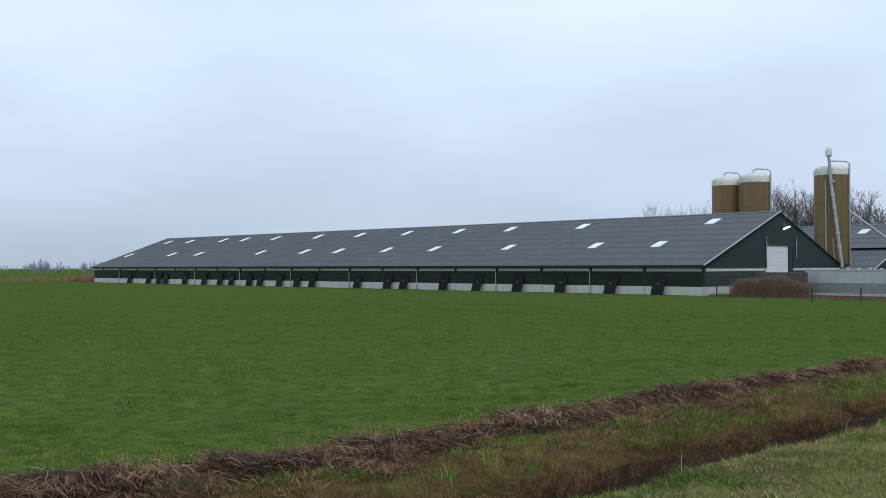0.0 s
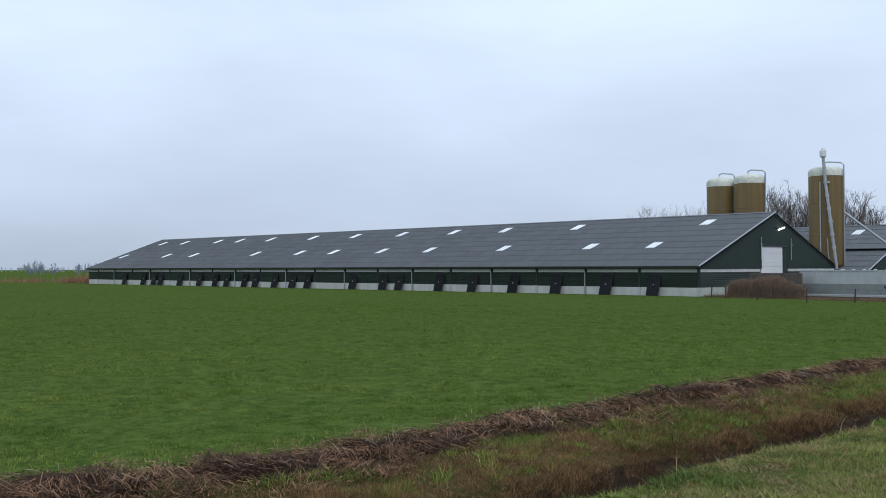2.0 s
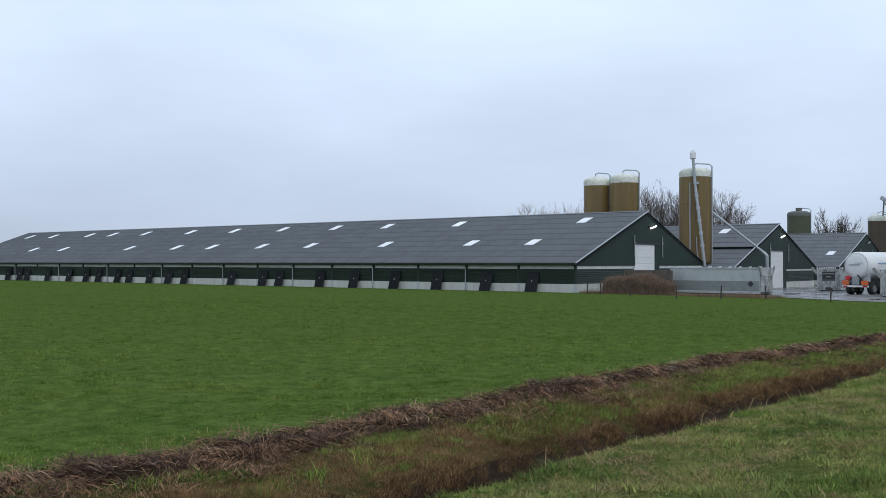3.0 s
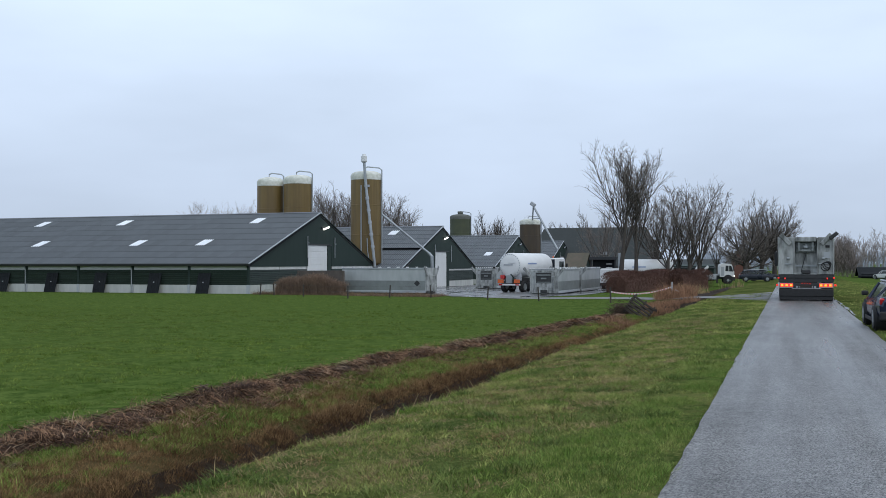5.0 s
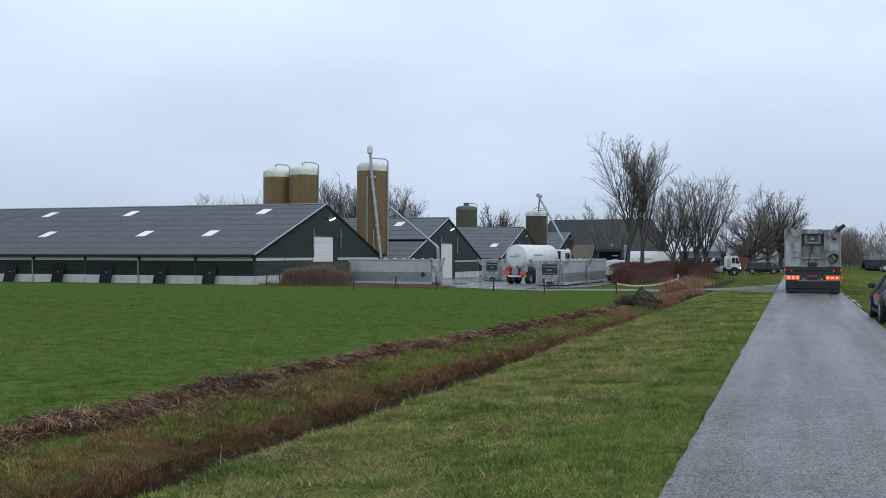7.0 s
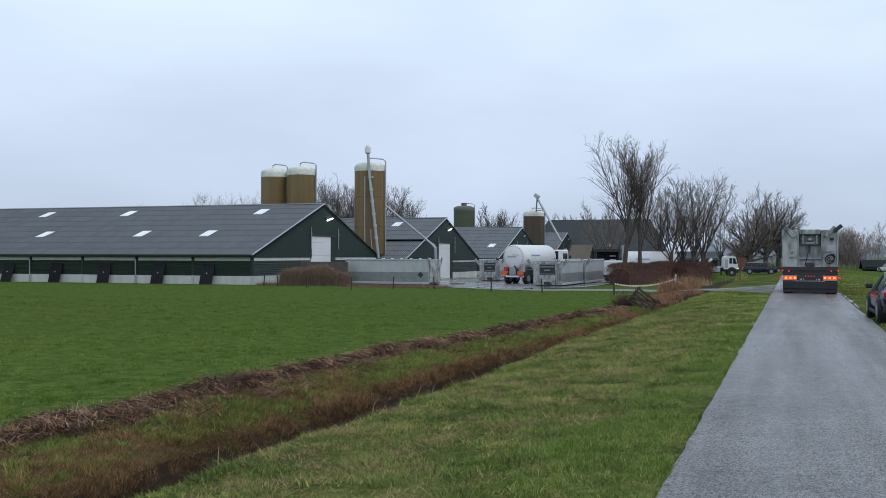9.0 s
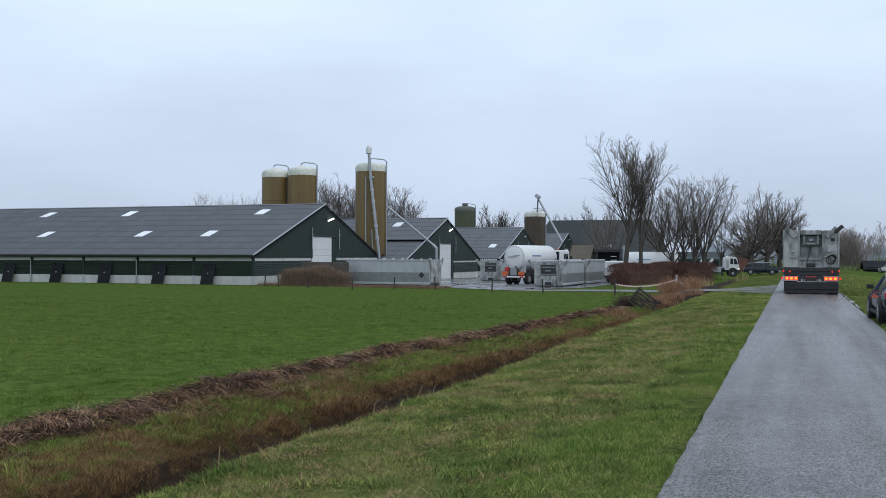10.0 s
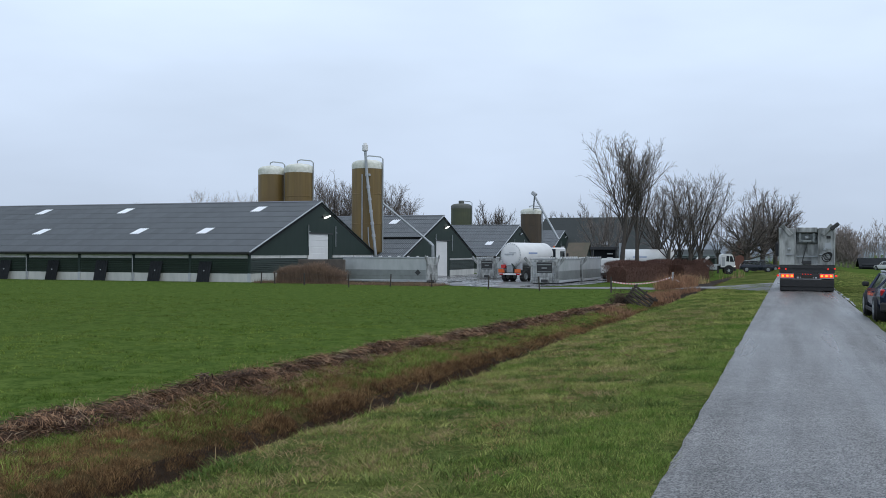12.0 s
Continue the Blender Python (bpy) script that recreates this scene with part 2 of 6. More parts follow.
TWIG = mat("bare_twigs", (0.2187, 0.1868, 0.1648), (0.1514, 0.1335, 0.1199), 0.9, scale=3, rand="island", rand_amount=0.25, spec=0.1)
HEDGE = mat("russet_hedge_leaf", (0.1344, 0.0705, 0.0540), (0.0870, 0.0517, 0.0432), 0.85, scale=2, rand="island", rand_amount=0.45, spec=0.1)
BUSH = mat("bramble_twig", (0.26, 0.175, 0.125), (0.17, 0.12, 0.09), 0.85, scale=2, rand="island", rand_amount=0.45, spec=0.1)
THATCH = mat("dark_tiled_roof", (0.0189, 0.0238, 0.0231), (0.0297, 0.0350, 0.0330), 0.8, scale=2, big=0.2)
REDBRICK = mat("orange_brick", (0.17, 0.072, 0.049), (0.12, 0.054, 0.042), 0.85, scale=2)
BRICKRED = mat("red_brown_tiles", (0.112, 0.085, 0.06), (0.07, 0.07225, 0.048), 0.8, scale=2)
CARBLUE = mat("dark_blue_paint", (0.012, 0.018, 0.045), (0.016, 0.024, 0.055), 0.16, 0.3, scale=2)
CARGREY = mat("dark_grey_paint", (0.014, 0.018, 0.028), (0.018, 0.022, 0.034), 0.3, 0.1, scale=2)
GLASS = mat("tinted_glass", (0.02, 0.023, 0.026), (0.026, 0.029, 0.032), 0.06, spec=0.6)
ORANGE = mat("orange_reflector", (0.75, 0.16, 0.04), (0.6, 0.11, 0.03), 0.4)
REDLAMP = glow("red_tail_lamp", (0.9, 0.03, 0.02), 0.7)
AMBER = glow("amber_lamp", (1.0, 0.36, 0.05), 1.3)
REDGLASS = mat("red_lens", (0.5, 0.02, 0.03), (0.4, 0.015, 0.02), 0.15)
TUBE = glow("fluorescent_tube", (1.0, 0.98, 0.92), 4.0)
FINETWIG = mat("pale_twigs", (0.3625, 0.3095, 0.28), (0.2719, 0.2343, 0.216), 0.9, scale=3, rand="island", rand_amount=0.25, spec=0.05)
# the pale blue tone paints the haze of distance into these twigs
HAZEWOOD = mat("haze_tinted_twigs", (0.3262, 0.3619, 0.4263), (0.3915, 0.4298, 0.4994), 0.95, scale=0.5, rand="island", rand_amount=0.15, spec=0.0)
BRUSH = mat("cut_brush", (0.115, 0.08, 0.062), (0.06, 0.043, 0.035), 0.9, scale=3, rand="island", rand_amount=0.4, spec=0.05)
REED = leafy("russet_reed", (0.3883, 0.2297, 0.1370), (0.2590, 0.1435, 0.0913), 0.85, scale=2, big=0.6, rand="island", rand_amount=0.45, spec=0.1, share=0.3)
DRYWEED = leafy("dry_weed", (0.27, 0.185, 0.12), (0.18, 0.125, 0.085), 0.85, scale=2, big=0.6, rand="island", rand_amount=0.5, spec=0.1, share=0.3)
CARGLASS = mat("car_window", (0.03, 0.033, 0.036), (0.036, 0.039, 0.042), 0.06, spec=0.6)
g_n, g_l = CARGLASS.node_tree.nodes, CARGLASS.node_tree.links
g_tr, g_mx = g_n.new("ShaderNodeBsdfTransparent"), g_n.new("ShaderNodeMixShader")
g_tr.inputs["Color"].default_value = (0.8, 0.84, 0.84, 1)
g_mx.inputs[0].default_value = 0.62
g_l.new(g_n["Principled BSDF"].outputs[0], g_mx.inputs[1])
g_l.new(g_tr.outputs[0], g_mx.inputs[2])
g_l.new(g_mx.outputs[0], g_n["Material Output"].inputs["Surface"])
LETTER = mat("faded_blue_lettering", (0.20, 0.27, 0.44), (0.26, 0.33, 0.5), 0.5, scale=3)
RED = mat("red_stripe", (0.6, 0.04, 0.04), rough=0.5)
PLASTIC = mat("white_tape", (0.8, 0.8, 0.8), rough=0.5)
WATER = mat("puddle_water", (0.05, 0.05, 0.045), (0.06, 0.06, 0.055), 0.08, scale=2)


# ---- mesh helpers ----
class Shape:
    """Collects faces for one mesh."""

    def __init__(self):
        self.v, self.f = [], []

    def add(self, verts, faces):
        k = len(self.v)
        self.v += [tuple(p) for p in verts]
        self.f += [tuple(i + k for i in f) for f in faces]
        return self

    def box(self, x0, x1, y0, y1, z0, z1, m=None, bevel=0.0):
        if bevel:
            b = min(bevel, 0.49 * min(abs(x1 - x0), abs(y1 - y0), abs(z1 - z0)))
            bm = bmesh.new()
            bmesh.ops.create_cube(bm, size=1)
            for p in bm.verts:
                p.co = Vector((x0 + (p.co.x + 0.5) * (x1 - x0), y0 + (p.co.y + 0.5) * (y1 - y0), z0 + (p.co.z + 0.5) * (z1 - z0)))
            bmesh.ops.bevel(bm, geom=bm.edges[:], offset=b, segments=1, affect="EDGES", profile=0.5)
            vs = [p.co.copy() for p in bm.verts]
            bm.verts.index_update()
            fs = [tuple(q.index for q in f.verts) for f in bm.faces]
            bm.free()
        else:
            vs = [Vector(p) for p in ((x0, y0, z0), (x1, y0, z0), (x1, y1, z0), (x0, y1, z0), (x0, y0, z1), (x1, y0, z1), (x1, y1, z1), (x0, y1, z1))]
            fs = [(0, 3, 2, 1), (4, 5, 6, 7), (0, 1, 5, 4), (1, 2, 6, 5), (2, 3, 7, 6), (3, 0, 4, 7)]
        return self.add([m @ p for p in vs] if m else vs, fs)

    def tube(self, pts, radii, n=8, cap=True):
        pts = [Vector(p) for p in pts]
        if not hasattr(radii, "__len__"):
            radii = [radii] * len(pts)
        vs, fs = [], []
        for i, p in enumerate(pts):
            d = (pts[min(i + 1, len(pts) - 1)] - pts[max(i - 1, 0)]).normalized()
            a = d.cross(Vector((0, 0, 1)) if abs(d.z) < 0.95 else Vector((1, 0, 0))).normalized()
            b = d.cross(a)
            for k in range(n):
                w = 2 * math.pi * k / n
                vs.append(p + radii[i] * (math.cos(w) * a + math.sin(w) * b))
        for i in range(len(pts) - 1):
            for k in range(n):
                k2 = (k + 1) % n
                fs.append((i * n + k, i * n + k2, (i + 1) * n + k2, (i + 1) * n + k))
        if cap:
            fs.append(tuple(range(n))[::-1])
            fs.append(tuple((len(pts) - 1) * n + k for k in range(n)))
        return self.add(vs, fs)

    def lathe(self, profile, n=24, at=(0, 0, 0)):
        """profile: (radius, height) from the bottom up, round the vertical."""
        vs = [(at[0] + r * math.cos(2 * math.pi * k / n), at[1] + r * math.sin(2 * math.pi * k / n), at[2] + z) for r, z in profile for k in range(n)]
        fs = [(i * n + k, i * n + (k + 1) % n, (i + 1) * n + (k + 1) % n, (i + 1) * n + k) for i in range(len(profile) - 1) for k in range(n)]
        return self.add(vs, fs)

    def extrude(self, outline, x0, x1):
        """outline: (y, z) points; drawn along x."""
        n = len(outline)
        vs = [(x0, y, z) for y, z in outline] + [(x1, y, z) for y, z in outline]
        fs = [tuple(range(n))[::-1], tuple(range(n, 2 * n))] + [(i, (i + 1) % n, n + (i + 1) % n, n + i) for i in range(n)]
        return self.add(vs, fs)

    def data(self, name, material, smooth=False):
        me = bpy.data.meshes.new(name)
        me.from_pydata(self.v, [], self.f)
        me.materials.append(material)
        if smooth:
            me.shade_smooth()
        me.update()
        return me


def part(name, shape, material, parent=None, label="", smooth=False):
    ob = new(name, shape.data(name, material, smooth))
    ob.parent = parent
    return tagged(ob, label) if label else ob


def piece(name, data, parent, m):
    ob = new(name, data)
    ob.parent = parent
    ob.matrix_basis = m
    return ob


def thing(name, m, label, category, group="", kind=""):
    ob = new(name)
    ob.empty_display_size = 0.2
    ob.matrix_basis = m
    return tagged(ob, label, category, group, kind)


def single(name, shape, material, label, category, group="", kind="", smooth=False, m=None):
    ob = new(name, shape.data(name, material, smooth))
    if m:
        ob.matrix_basis = m
    return tagged(ob, label, category, group, kind)


def lerp_table(table, y):
    return float(np.interp(y, [a for a, b in table], [b for a, b in table]))


# ---- ground ----
VERGE_EDGE = [(-20, -5.9), (4, -5.55), (7.3, -5.46), (9, -5.46), (10.5, -5.4), (12, -5.33), (14, -5.24), (16, -5.17), (19, -5.17), (23, -5.24), (27, -5.17), (30, -5.03), (36, -5.04), (40, -4.82), (52, -4.65), (120, -4.6)]
HEAP_LINE = [(-20, -12.6), (4, -11.75), (6, -11.25), (9, -11.0), (14, -10.9), (22, -10.85), (26, -10.6), (30, -10.0), (36, -9.6), (42, -9.2), (48, -8.65), (52, -8.3), (120, -7.8)]
ROAD_L, ROAD_R = -0.96, 2.05


def field_z(y):
    return float(np.interp(y, [-50, 90, 118, 200, 3000], [-0.95, -0.95, -1.35, -1.5, -1.5]))


def ground_z(x, y):
    f = field_z(y)
    if x > ROAD_R:
        return float(np.interp(x, [ROAD_R, 5.5, 9.0, 12.0], [-0.03, -0.12, -0.5, -0.6])) if x < 12 else max(-1.5, -0.6 - 0.004 * (x - 12))
    if x > ROAD_L:
        return -0.06
    e, h = lerp_table(VERGE_EDGE, y), lerp_table(HEAP_LINE, y)
    if y > 85 and x > h - 0.01:
        far = min(1.0, (y - 85) / 25)
        low = float(np.interp(x, [h, -6.5, -2.4, ROAD_L], [f, -0.85, -0.6, -0.03]))
        near = -0.03 - 0.32 * (ROAD_L - x) / (ROAD_L - e) if x > e else float(np.interp(x, [h, e], [f, -0.35]))
        return far * low + (1 - far) * near
    if x > e:
        s = (ROAD_L - x) / (ROAD_L - e)
        return -0.03 - 0.2 * s - 0.12 * s * s
    depth = float(np.interp(y, [50, 56, 64, 68, 78, 84], [1, 0, 0, 0.5, 0.5, 0.0]))
    flat = float(np.interp(x, [h, e], [f, -0.35]))
    w = e - h
    cut = float(np.interp(x, [h, h + 0.2 * w, h + 0.34 * w, h + 0.42 * w, h + 0.5 * w, h + 0.84 * w, h + 0.92 * w, e - 0.12, e],
                          [f, f - 0.06, f - 0.16, f - 0.3, f - 0.62, f - 0.75, f - 0.3, -0.48, -0.35]))
    z = f if x < h else depth * cut + (1 - depth) * flat
    dam = float(np.interp(y, [52, 57, 74, 82], [0, 1, 1, 0]))   # the dam that carries the driveway
    return dam * float(np.interp(x, [-18, -9, -5, ROAD_L], [f, -0.72, -0.36, -0.03])) + (1 - dam) * z


def ground_rough(x, y):
    """Small unevenness of the turf, and coarser lumps in the ditch."""
    if not (-60 < x < ROAD_L - 0.3 and -10 < y < 58):
        return 0.0
    if lerp_table(HEAP_LINE, y) < x < lerp_table(VERGE_EDGE, y) - 0.1:
        return 0.04 * noise.noise((x * 0.9, y * 0.9, 0)) + 0.04 * noise.noise((x * 2.3, y * 1.9, 4))
    return 0.035 * noise.noise((x * 0.7, y * 0.7, 0))


def build_ground():
    xs = np.concatenate([-np.geomspace(2600, 14, 34), np.arange(-13.8, -0.9, 0.2), [ROAD_L - 0.001, ROAD_L + 0.05, 0.5, ROAD_R - 0.05, ROAD_R], np.arange(2.4, 13, 0.6), np.geomspace(14, 2600, 24)])
    ys = np.concatenate([[-2600, -800, -250, -80, -30], np.arange(-10, 70, 0.4), np.arange(70, 125, 1.5), np.geomspace(126, 2800, 30)])
    verts, mats = [], []
    for y in ys:
        for x in xs:
            z = ground_z(x, y)
            z += ground_rough(x, y)
            verts.append((x, y, z))
    nx = len(xs)
    faces = [(j * nx + i, j * nx + i + 1, (j + 1) * nx + i + 1, (j + 1) * nx + i) for j in range(len(ys) - 1) for i in range(nx - 1)]
    me = bpy.data.meshes.new("ground")
    me.from_pydata(verts, [], faces)
    for m in (FIELD, VERGE, BANK, MUD):
        me.materials.append(m)
    kinds = []
    for j in range(len(ys) - 1):
        y = (ys[j] + ys[j + 1]) / 2
        e, h = lerp_table(VERGE_EDGE, y), lerp_table(HEAP_LINE, y)
        for i in range(nx - 1):
            x = (xs[i] + xs[i + 1]) / 2
            k = 0
            if e < x < 6:
                k = 1
            elif h < x <= e and y < 110:
                s = (x - h) / (e - h)
                k = 3 if 0.425 + 0.03 * noise.noise((x, y * 0.8, 8)) < s < 0.97 else 2
            kinds.append(k)
    me.polygons.foreach_set("material_index", kinds)
    me.shade_smooth()
    return tagged(new("ground", me), "flat green polder pasture with a muddy ditch beside the road", "ground", kind="structure")


build_ground()


def strip(outline, z_of, step=2.0):
    """A paved patch over a y-range: outline rows (y, x_left, x_right)."""
    s = Shape()
    y0, y1 = outline[0][0], outline[-1][0]
    n = max(2, int((y1 - y0) / step))
    rows = []
    for i in range(n + 1):
        y = y0 + (y1 - y0) * i / n
        a = float(np.interp(y, [r[0] for r in outline], [r[1] for r in outline]))
        b = float(np.interp(y, [r[0] for r in outline], [r[2] for r in outline]))
        rows.append([(a + (b - a) * k / 12, y) for k in range(13)])
    vs = [(x, y, z_of(x, y)) for r in rows for x, y in r]
    return s.add(vs, [(j * 13 + k, j * 13 + k + 1, (j + 1) * 13 + k + 1, (j + 1) * 13 + k) for j in range(n) for k in range(12)])


def build_road():
    rng = random.Random(5)
    s = Shape()
    ys = list(np.arange(-30, 90, 0.35)) + list(np.geomspace(90, 2600, 30))
    vs = []
    for y in ys:
        w = 0.016 * noise.noise((0, y * 0.5, 3)) + 0.010 * noise.noise((0, y * 1.7, 5)) + rng.uniform(-0.008, 0.008)
        w2 = 0.05 * noise.noise((9, y * 0.7, 3))
        for x, z in ((ROAD_L + w - 0.02, -0.08), (ROAD_L + w, -0.006), (-0.5, 0.0), (0.55, 0.012), (1.6, 0.0), (ROAD_R + w2, -0.006), (ROAD_R + w2 + 0.02, -0.08)):
            vs.append((x, y, z))
    s.add(vs, [(j * 7 + k, j * 7 + k + 1, (j + 1) * 7 + k + 1, (j + 1) * 7 + k) for j in range(len(ys) - 1) for k in range(6)])
    single("road", s, ASPHALT, "narrow wet grey asphalt country road with ragged edges", "road", kind="structure")
    near_edge = [(-0.94, 47.6), (-1.75, 50.0), (-3.06, 54.7), (-4.62, 59.4), (-7.08, 63.8), (-9.6, 66.8), (-12.3, 68.9), (-15.9, 70.6), (-20.5, 71.6), (-25.5, 74.4)]
    far_edge = [(-0.94, 62.6), (-2.1, 61.4), (-3.4, 61.6), (-4.91, 63.2), (-7.57, 68.3), (-10.3, 71.4), (-13.05, 73.0), (-16.0, 74.0), (-18.0, 74.5), (-19.5, 74.5)]
    drive, rows = Shape(), []
    for i in range(9 * 8 + 1):
        k, f = min(i // 8, 8), i / 8 - min(i // 8, 8)
        a = [near_edge[k][c] * (1 - f) + near_edge[k + 1][c] * f for c in (0, 1)]
        b = [far_edge[k][c] * (1 - f) + far_edge[k + 1][c] * f for c in (0, 1)]
        wob = 0.18 * noise.noise((i * 0.31, 2.0, 0.0))
        rows.append([(a[0] + (b[0] - a[0]) * q / 12, a[1] + wob + (b[1] - a[1] - wob) * q / 12) for q in range(13)])
    drive.add([(x, y, ground_z(x, y) + 0.03) for r in rows for x, y in r], [(j * 13 + k + 13, j * 13 + k + 14, j * 13 + k + 1, j * 13 + k) for j in range(72) for k in range(12)])
    single("driveway", drive, DRIVE, "pale wet concrete driveway from the road to the yard", "driveway", kind="structure")
    yard = strip([(74.55, -26, -19.5), (79, -30, -17.2), (82, -44, -16.4), (100, -45, -15.8), (140, -44, -15), (200, -44, -15)], lambda x, y: field_z(y) + 0.03, 3)
    single("yard", yard, WETYARD, "wet concrete farmyard between the barns", "yard", kind="structure")


build_road()


# ---- barns ----
BAY = 6.2


def sheet_data(width, run, rise, waves, lap):
    """One corrugated roof sheet: its lower edge lies at the origin, proud of the sheet below by lap."""
    s, cols, n = Shape(), [], waves * 4
    for i in range(n + 1):
        h = 0.042 * math.sin(2 * math.pi * i / 4)
        cols.append((-i * width / n, h))
    lower = [(x, 0.0, h + lap) for x, h in cols]
    upper = [(x, run, rise + h) for x, h in cols]
    under = [(x, 0.0, h + lap - 0.03) for x, h in cols]
    k = n + 1
    s.add(lower + upper + under, [(i, k + i, k + i + 1, i + 1) for i in range(n)] + [(2 * k + i, i, i + 1, 2 * k + i + 1) for i in range(n)])
    return s


def build_barn(x, y, z, length, half, eave, ridge, turn, sky_low, sky_high, near=False, label="", lower_step=False, lit=True):
    """A long low poultry barn: local x runs out of the gable, y across it, z up from its floor."""
    barn = thing("barn", pose(x, y, z, 0, 0, turn), label, "barn", "long barns of the farm")
    rise = ridge - eave
    slope = rise / (half + 0.35)
    # roof sheets
    rows = 9
    run = (half + 0.35) / rows
    cols = int(length / 1.1)
    lap = 0.035
    near_cols = 33 if near else 0
    datas = sheet_data(1.1, run, run * slope, 5 if near else 4, lap)
    piece_data = datas.data("roof_sheet", ROOF)
    sky_data = datas.data("skylight_sheet", SKYLIGHT)
    roof_core = Shape()
    for side in (0, 1):
        m = 1 if side == 0 else -1
        sink = 0.34 if lower_step and m == 1 else 0.0
        o = [(half - m * (half + 0.34), eave - 0.10 - sink), (half, ridge - 0.10), (half, ridge - 0.22), (half - m * (half + 0.34), eave - 0.22 - sink)]
        roof_core.extrude(o if m == 1 else o[::-1], -length - 0.25, 0.2 if m == 1 else -0.02)
    roof = part("roof", roof_core, DARKSTEEL, barn, "grey corrugated fibre-cement roof")
    rest = Shape()
    lights = {}
    for u in sky_low:
        lights[(int(round(u / 1.1)), 3)] = 1
    for u in sky_high:
        lights[(int(round(u / 1.1)), 7)] = 1
    for c in range(cols + 1):
        for r in range(rows):
            drop = -0.22 if (lower_step and r < 4) else 0.0
            at = (0.27 - c * 1.1, -0.35 + r * run, eave + r * run * slope + drop)
            if (c, r) in lights:
                piece("skylight", sky_data, roof, pose(at[0], at[1] - 0.02, at[2] + 0.02))
            elif c < near_cols:
                piece("roof_sheet", piece_data, roof, pose(*at))
            else:
                if near or c < 24:
                    rest.add([(p[0] + at[0], p[1] + at[1], p[2] + at[2]) for p in datas.v], datas.f)
                else:
                    rest.add([(at[0] + a, at[1] + b, at[2] + d) for a, b, d in ((0, 0, lap), (-1.09, 0, lap), (-1.09, run, run * slope), (0, run, run * slope), (0, 0, 0), (-1.09, 0, 0))], [(0, 3, 2, 1), (4, 0, 1, 5)])
    # far slope, plain sheets
    for c in range(0, cols + 1):
        for r in range(rows):
            at = (0.08 - c * 1.1, 2 * half + 0.35 - r * run, eave + r * run * slope)
            rest.add([(at[0] + a, at[1] - b, at[2] + d) for a, b, d in ((0, 0, lap), (-1.09, 0, lap), (-1.09, run, run * slope), (0, run, run * slope))], [(0, 1, 2, 3)])
    ob = part("roof_sheets", rest, ROOF_FAR, roof)
    tagged(ob, kind="stuff")
    part("ridge_cap", Shape().extrude([(half - 0.3, ridge - 0.05), (half, ridge + 0.06), (half + 0.3, ridge - 0.05), (half, ridge + 0.02)], -length - 0.3, 0.3), ROOF_FAR, roof)
    # gable
    wall = Shape()
    door_l, door_r, door_top = half - 2.45, half + 2.2, 4.65
    gable_bottom = eave - 0.26
    low, drop, dr = gable_bottom, eave - 0.2, door_r + 0.9
    face = [(0, low), (door_l, low), (door_l, door_top), (dr, door_top), (dr, low), (2 * half, low), (2 * half, drop), (dr, drop + slope * (2 * half - dr)), (half, drop + slope * half), (door_l, drop + slope * door_l), (0, drop)]
    k = len(face)
    panels = [(0, 1, 2, 9, 10), (2, 3, 7, 8, 9), (3, 4, 5, 6, 7)]
    wall.add([(0.0, q, h) for q, h in face] + [(-0.2, q, h) for q, h in face], panels + [tuple(i + k for i in p)[::-1] for p in panels] + [(i, i + k, (i + 1) % k + k, (i + 1) % k) for i in range(k)])
    part("gable_wall", wall, GREEN, barn, "dark green profiled gable cladding")
    for m in (1, -1):
        edge = Shape()
        o = [(half - m * (half + 0.4), eave - 0.05), (half, ridge - 0.04), (half, ridge + 0.05), (half - m * (half + 0.4), eave + 0.04)]
        edge.extrude(o if m == 1 else o[::-1], 0.22 if m == 1 else 0.02, 0.34 if m == 1 else 0.1)
        # the right rake's shade is put into its colour: dark green, not grey
        part("verge_trim", edge, TRIM if m == 1 else GREEN, roof)
        if m == 1:
            fascia = [(half - m * (half + 0.4), eave - 0.34), (half, ridge - 0.33), (half, ridge - 0.06), (half - m * (half + 0.4), eave - 0.07)]
            part("fascia", Shape().extrude(fascia, 0.203, 0.26), BLACKBOARD, roof, "dark fascia board")
    # band, slats and plinth of the gable end
    for a, b in ((0.15, door_l - 0.2), (door_r + 1.1, 2 * half - 0.15)):
        k = 2
        for i in range(k):
            p, q = a + (b - a) * i / k, a + (b - a) * (i + 1) / k
            part("window_band", Shape().box(-0.22, -0.06, p + 0.06, q - 0.06, 2.17, eave - 0.12), WHITEWALL, barn)
        part("plinth", Shape().box(-0.25, -0.05, a, b, 0, 0.78), PLINTH, barn)
        data = Shape().box(-0.12, -0.06, a, b, 0, 0.15, bevel=0.01).data("slat", SLAT)
        for i in range(8):
            piece("slat", data, barn, pose(0, 0, 0.80 + i * 0.172, 0, 0, 0))
    # gable door
    door = part("door", Shape().box(-0.2, -0.1, door_l, door_r, 0, door_top), WHITE, barn, "white sectional door")
    for i in range(1, 8):
        part("door_panel", Shape().box(-0.12, -0.075, door_l + 0.03, door_r - 0.03, 0.02 + (i - 1) * 0.66, i * 0.66 - 0.02, bevel=0.015), WHITE, door)
    part("door_jamb", Shape().box(-0.2, -0.02, door_r + 0.02, door_r + 0.85, 0, door_top), GREEN, barn)
    part("door_lintel", Shape().box(-0.2, 0.03, door_l - 0.15, door_r + 0.95, door_top, door_top + 0.12), DARKSTEEL, barn)
